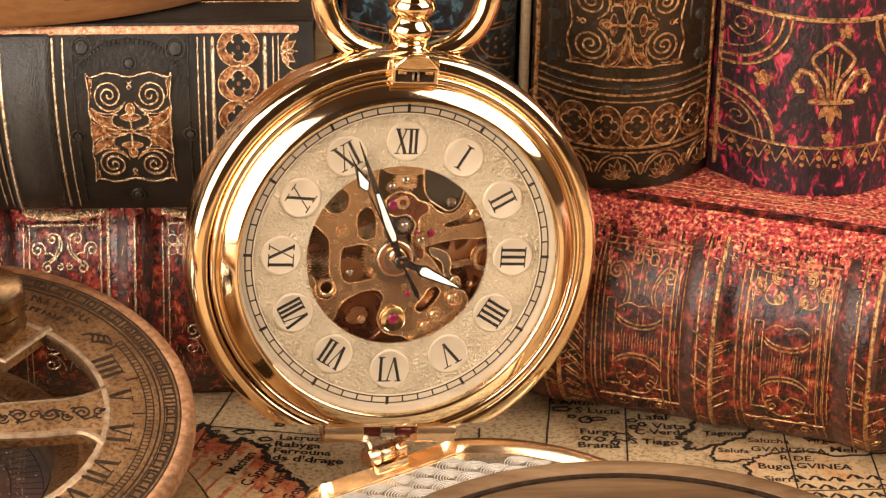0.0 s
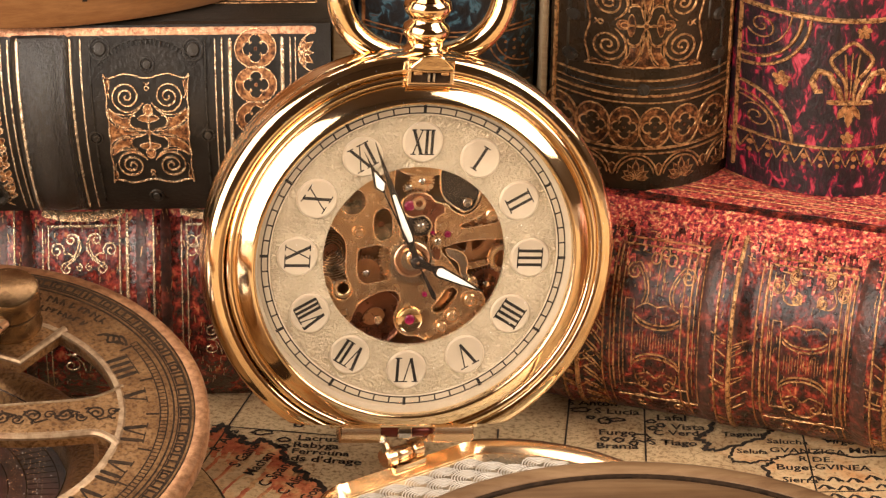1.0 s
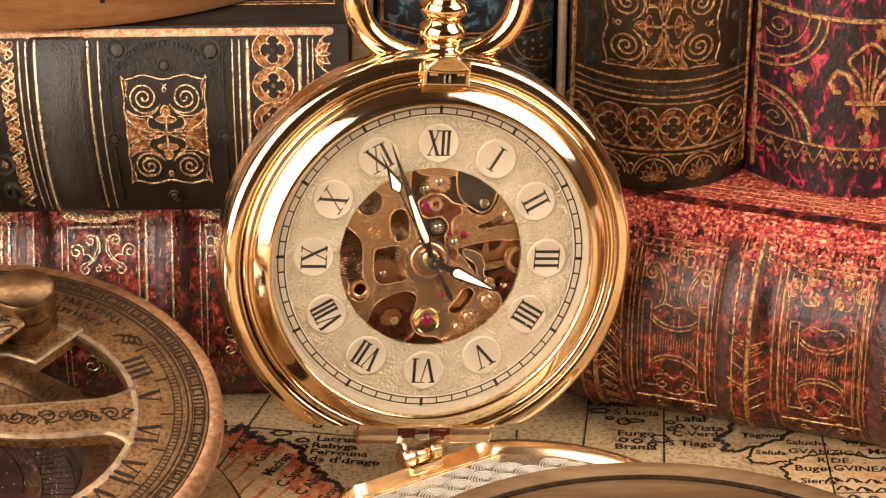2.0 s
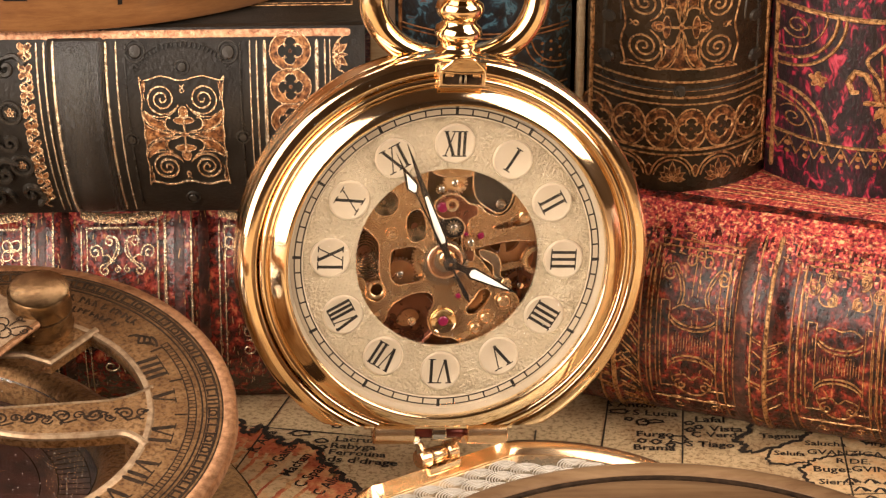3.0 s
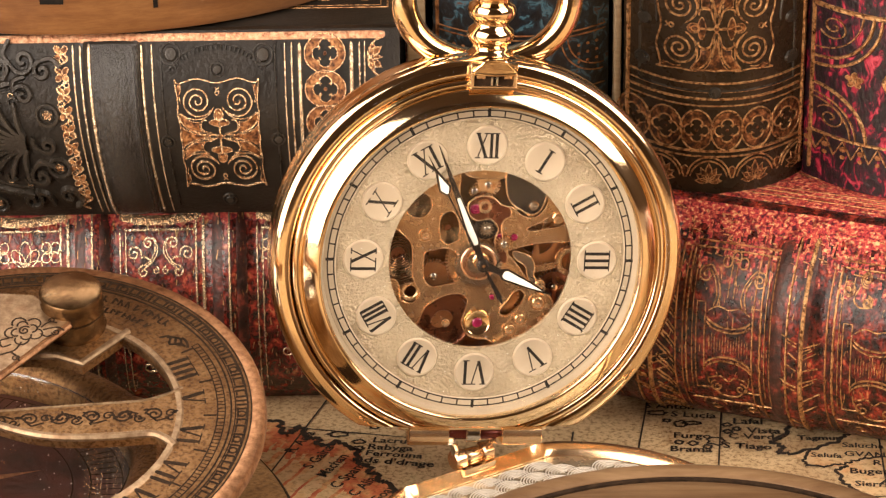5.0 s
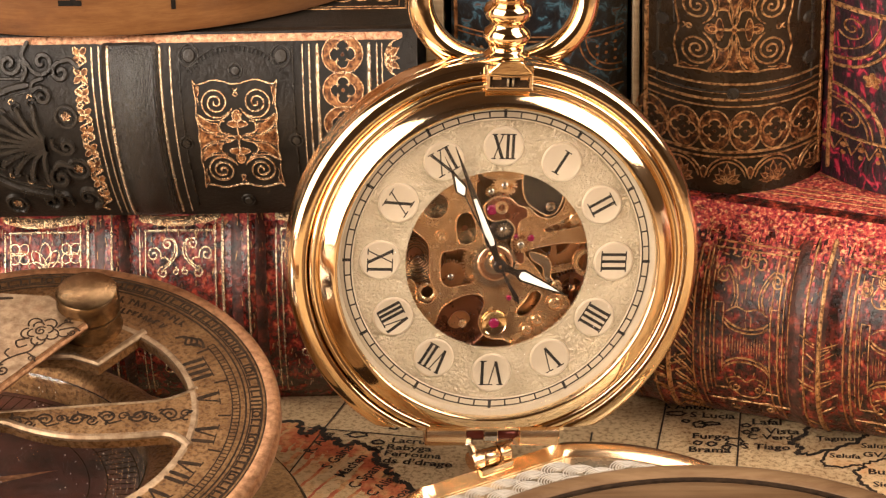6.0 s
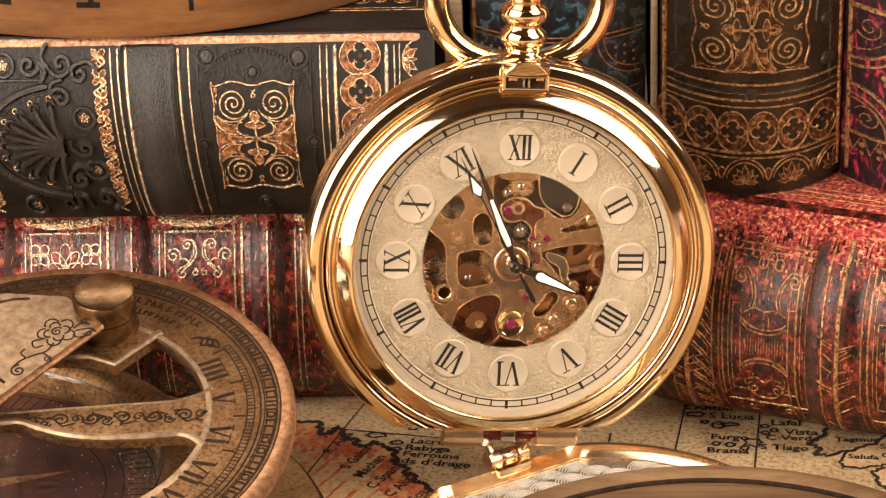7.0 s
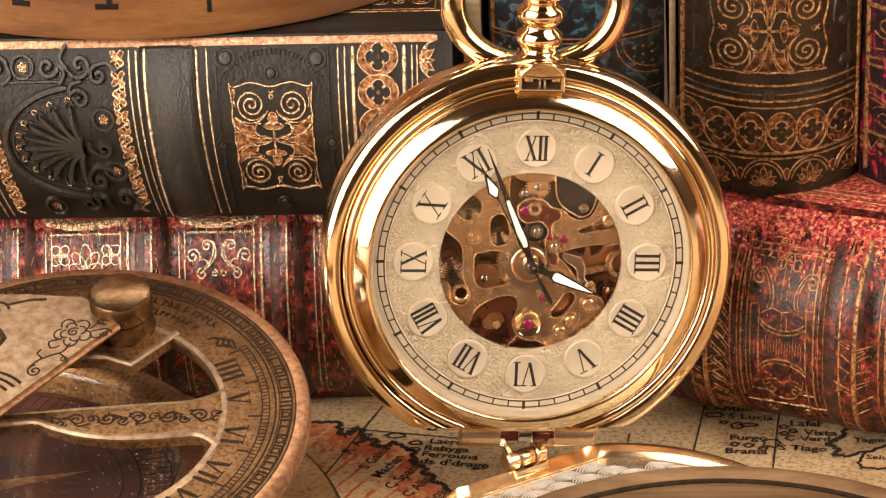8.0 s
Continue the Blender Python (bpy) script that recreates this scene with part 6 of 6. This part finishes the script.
def map_print():
    z = flat(0.12)
    west = wiggle([(-33, 15.5), (-28.6, 17.2), (-26.7, 17.4), (-25.0, 16.9), (-24.9, 14.2), (-23.6, 14.0), (-23.2, 15.4), (-22.0, 14.8), (-21.6, 12.6), (-20.3, 12.6), (-20.0, 11.0), (-18.8, 10.6), (-18.2, 11.8), (-16.4, 10.3), (-15.0, 9.0), (-15.6, 6.6), (-13.9, 5.6), (-13.6, 3.4), (-12.6, 3.2), (-12.3, 1.2), (-11.2, 1.0), (-10.6, -1.4), (-8, -6)], 0.9, 3.0, 5)
    east = wiggle([(37.4, 19), (37.6, 16.3), (37.1, 13.4), (36.3, 12.7), (34.8, 11.2), (36.5, 9.6), (35.5, 8.4), (36.8, 7.9), (40.8, 9.8), (43.0, 10.8), (44.1, 12.8), (46.1, 13.8), (47.6, 12.6), (48.8, 12.2), (53.0, 12.8)], 0.7, 8.0, 6)
    river = wiggle([(39.4, 9.0), (38.7, 6.9), (38.6, 4.9), (41.6, 4.8), (43.8, 5.6), (45.8, 6.8), (50.0, 7.2), (54, 5.8), (60, 6.6)], 0.6, 5.0, 7)
    south = wiggle([(43.7, 4.8), (42.2, 3.9), (42.4, 1.4), (43.4, -0.6), (45.6, -3.6), (48, -6)], 0.7, 6.0, 7)
    w2 = bmesh.new()
    w2.faces.new([w2.verts.new((x, y, 0.08)) for x, y in west + [(-14, -30), (-40, -30), (-40, 10)]])
    bmesh.ops.triangulate(w2, faces=w2.faces[:])
    part("tinted_land", w2, TAN_WASH, MAP, "orange-buff hand-tinted land", smooth=False)
    brush = random.Random(14)
    strokes = [([(x - 0.35, y - 0.75) for x, y in west], 1.3)]
    for x, y in west[2:-4]:
        run = brush.uniform(1.6, 5.5)
        strokes.append((wiggle([(x - 0.2, y - 0.4), (x - run * 0.30, y - run * 0.55), (x - run * 0.45, y - run)], 0.4, x, 4), brush.uniform(0.5, 0.95)))
    for k in range(9):
        x, y = -24.5 + 1.75 * k, 9.0 - 1.5 * k
        strokes.append((wiggle([(x, y), (x - 2.4, y - 4.6), (x - 4.4, y - 9.0)], 0.5, k * 3.3, 6), brush.uniform(0.35, 0.7)))
    tagged(part("red_tint", strips(strokes, flat(0.09), 0.8, 0.015, 0.6), RED_WASH, MAP, "red brush strokes along the coast"), kind="stuff")
    e2 = bmesh.new()
    e2.faces.new([e2.verts.new((x, y, 0.08)) for x, y in east[36:] + [(80, 14), (80, -30), (48, -30)] + south[::-1] + [(40.0, 5.0)]])
    bmesh.ops.triangulate(e2, faces=e2.faces[:])
    part("tinted_land", e2, TAN_WASH, MAP, "orange-buff hand-tinted land", smooth=False)
    for p, wd in ((west, 0.75), (east, 0.6), (river, 0.4), (south, 0.5)):
        part("coastline", strips([p], z, wd, 0.02, 0.5), MAP_INK, MAP, "thick dark printed coastline")
    for p in ([(-19.0, 25), (-26, 2)], [(-24, 15.6), (-8, 12.4)], [(20.8, 25), (18.2, 5)], [(29.9, 24), (28.0, 3)], [(48.2, 14), (47.4, -8)], [(58, 12), (57.7, -8)], [(11.0, 14), (9.8, 2)], [(36, -3.2), (75, -2.0)]):
        part("grid_line", strips([p], z, 0.22, 0.01, 4.0), MAP_INK, MAP)
    isles = [(25.6, 16.2, 1.1, 0.4), (24.2, 16.0, 0.7, 0.8), (21.5, 19.0, 1.1, 0.55), (22.6, 16.9, 0.45, 0.35), (23.8, 11.1, 0.5, 0.45), (25.5, 10.8, 0.6, 0.5), (29.9, 13.9, 0.5, 0.45), (29.9, 15.7, 0.5, 0.4), (31.0, 14.6, 0.4, 0.45), (28.3, 11.4, 1.0, 1.0), (27.2, 9.9, 0.5, 0.5), (51.5, 10.6, 1.0, 0.5), (-17.8, 13.6, 1.2, 0.6), (-15.2, 11.6, 0.7, 0.5), (-15.2, 9.9, 0.6, 0.45), (-13.4, 15.4, 0.5, 0.4)]
    for i, (x, y, rx, ry) in enumerate(isles):
        loop = [(x + px * rx * (1 + 0.25 * math.sin(3 * k + i)), y + py * ry * (1 + 0.25 * math.cos(2 * k + i))) for k, (px, py) in enumerate(circle(0, 0, 1, 14))]
        part("island", strips([closed(loop)], z, 0.34, 0.02, 0.4), MAP_INK, MAP, "small outlined island")
    for text, size, x, y, turn in (("S Anton", 1.9, 20.0, 20.4, -5), ("S Lucia", 2.0, 23.1, 18.0, -6), ("Furgo", 2.0, 23.1, 12.3, -4), ("Brama", 2.0, 22.5, 8.8, -4), ("Lafal", 2.1, 30.6, 16.0, -4), ("Vista", 2.1, 32.2, 13.5, -4), ("C Verde", 1.9, 29.8, 12.1, -4), ("S Tiago", 2.0, 29.0, 9.6, -5),
                                   ("Tagmun", 1.7, 38.2, 11.6, -2), ("Salucha", 1.7, 43.4, 9.7, -6), ("Selufa", 1.6, 39.4, 7.2, -6), ("GVANZIGA.", 1.8, 43.4, 7.4, -6), ("R DE.", 1.8, 46.6, 5.0, -6), ("GVINEA", 1.9, 48.2, 2.9, -5), ("Buget", 2.0, 43.6, 2.9, -4), ("Meli", 2.0, 53.0, 7.0, -6), ("Virgo", 1.7, 50.4, 9.6, -8), ("Sierra", 1.8, 43.9, -0.2, -6),
                                   ("ads d'drage", 2.1, -15.4, 6.4, -9), ("Rabyga", 2.0, -14.2, 9.7, -7), ("Lacruz", 1.9, -13.6, 11.5, -7), ("Ferrouna", 1.9, -14.4, 8.1, -8),
                                   ("R. Ama", 2.0, -23.0, 8.6, 66), ("S Gaina", 2.0, -20.6, 4.6, 66), ("Machan", 2.0, -18.9, 2.4, 64), ("C Spana", 2.1, -17.2, -0.4, 62), ("C Alia", 2.0, -15.0, -2.4, 62), ("Goar", 2.0, -12.4, -4.0, 60)):
        part("lettering", words(text, size, flat(0.13), x, y, turn), MAP_INK, MAP, smooth=False)
    for i in range(16):
        x, y = 48 + 2.3 * (i % 6) + 0.9 * (i // 6), 0.6 - 2.2 * (i // 6) - 0.3 * (i % 3)
        hill = [(x - 1.0, y - 0.5), (x - 0.3, y + 0.5), (x + 0.2, y + 0.3), (x + 1.0, y - 0.6)]
        part("hill_mark", strips([(hill, 0.35), ([(x + 0.2, y + 0.2), (x + 0.5, y - 0.6)], 0.5)], z, 0.35, 0.02, 0.5), MAP_INK, MAP)


map_print()
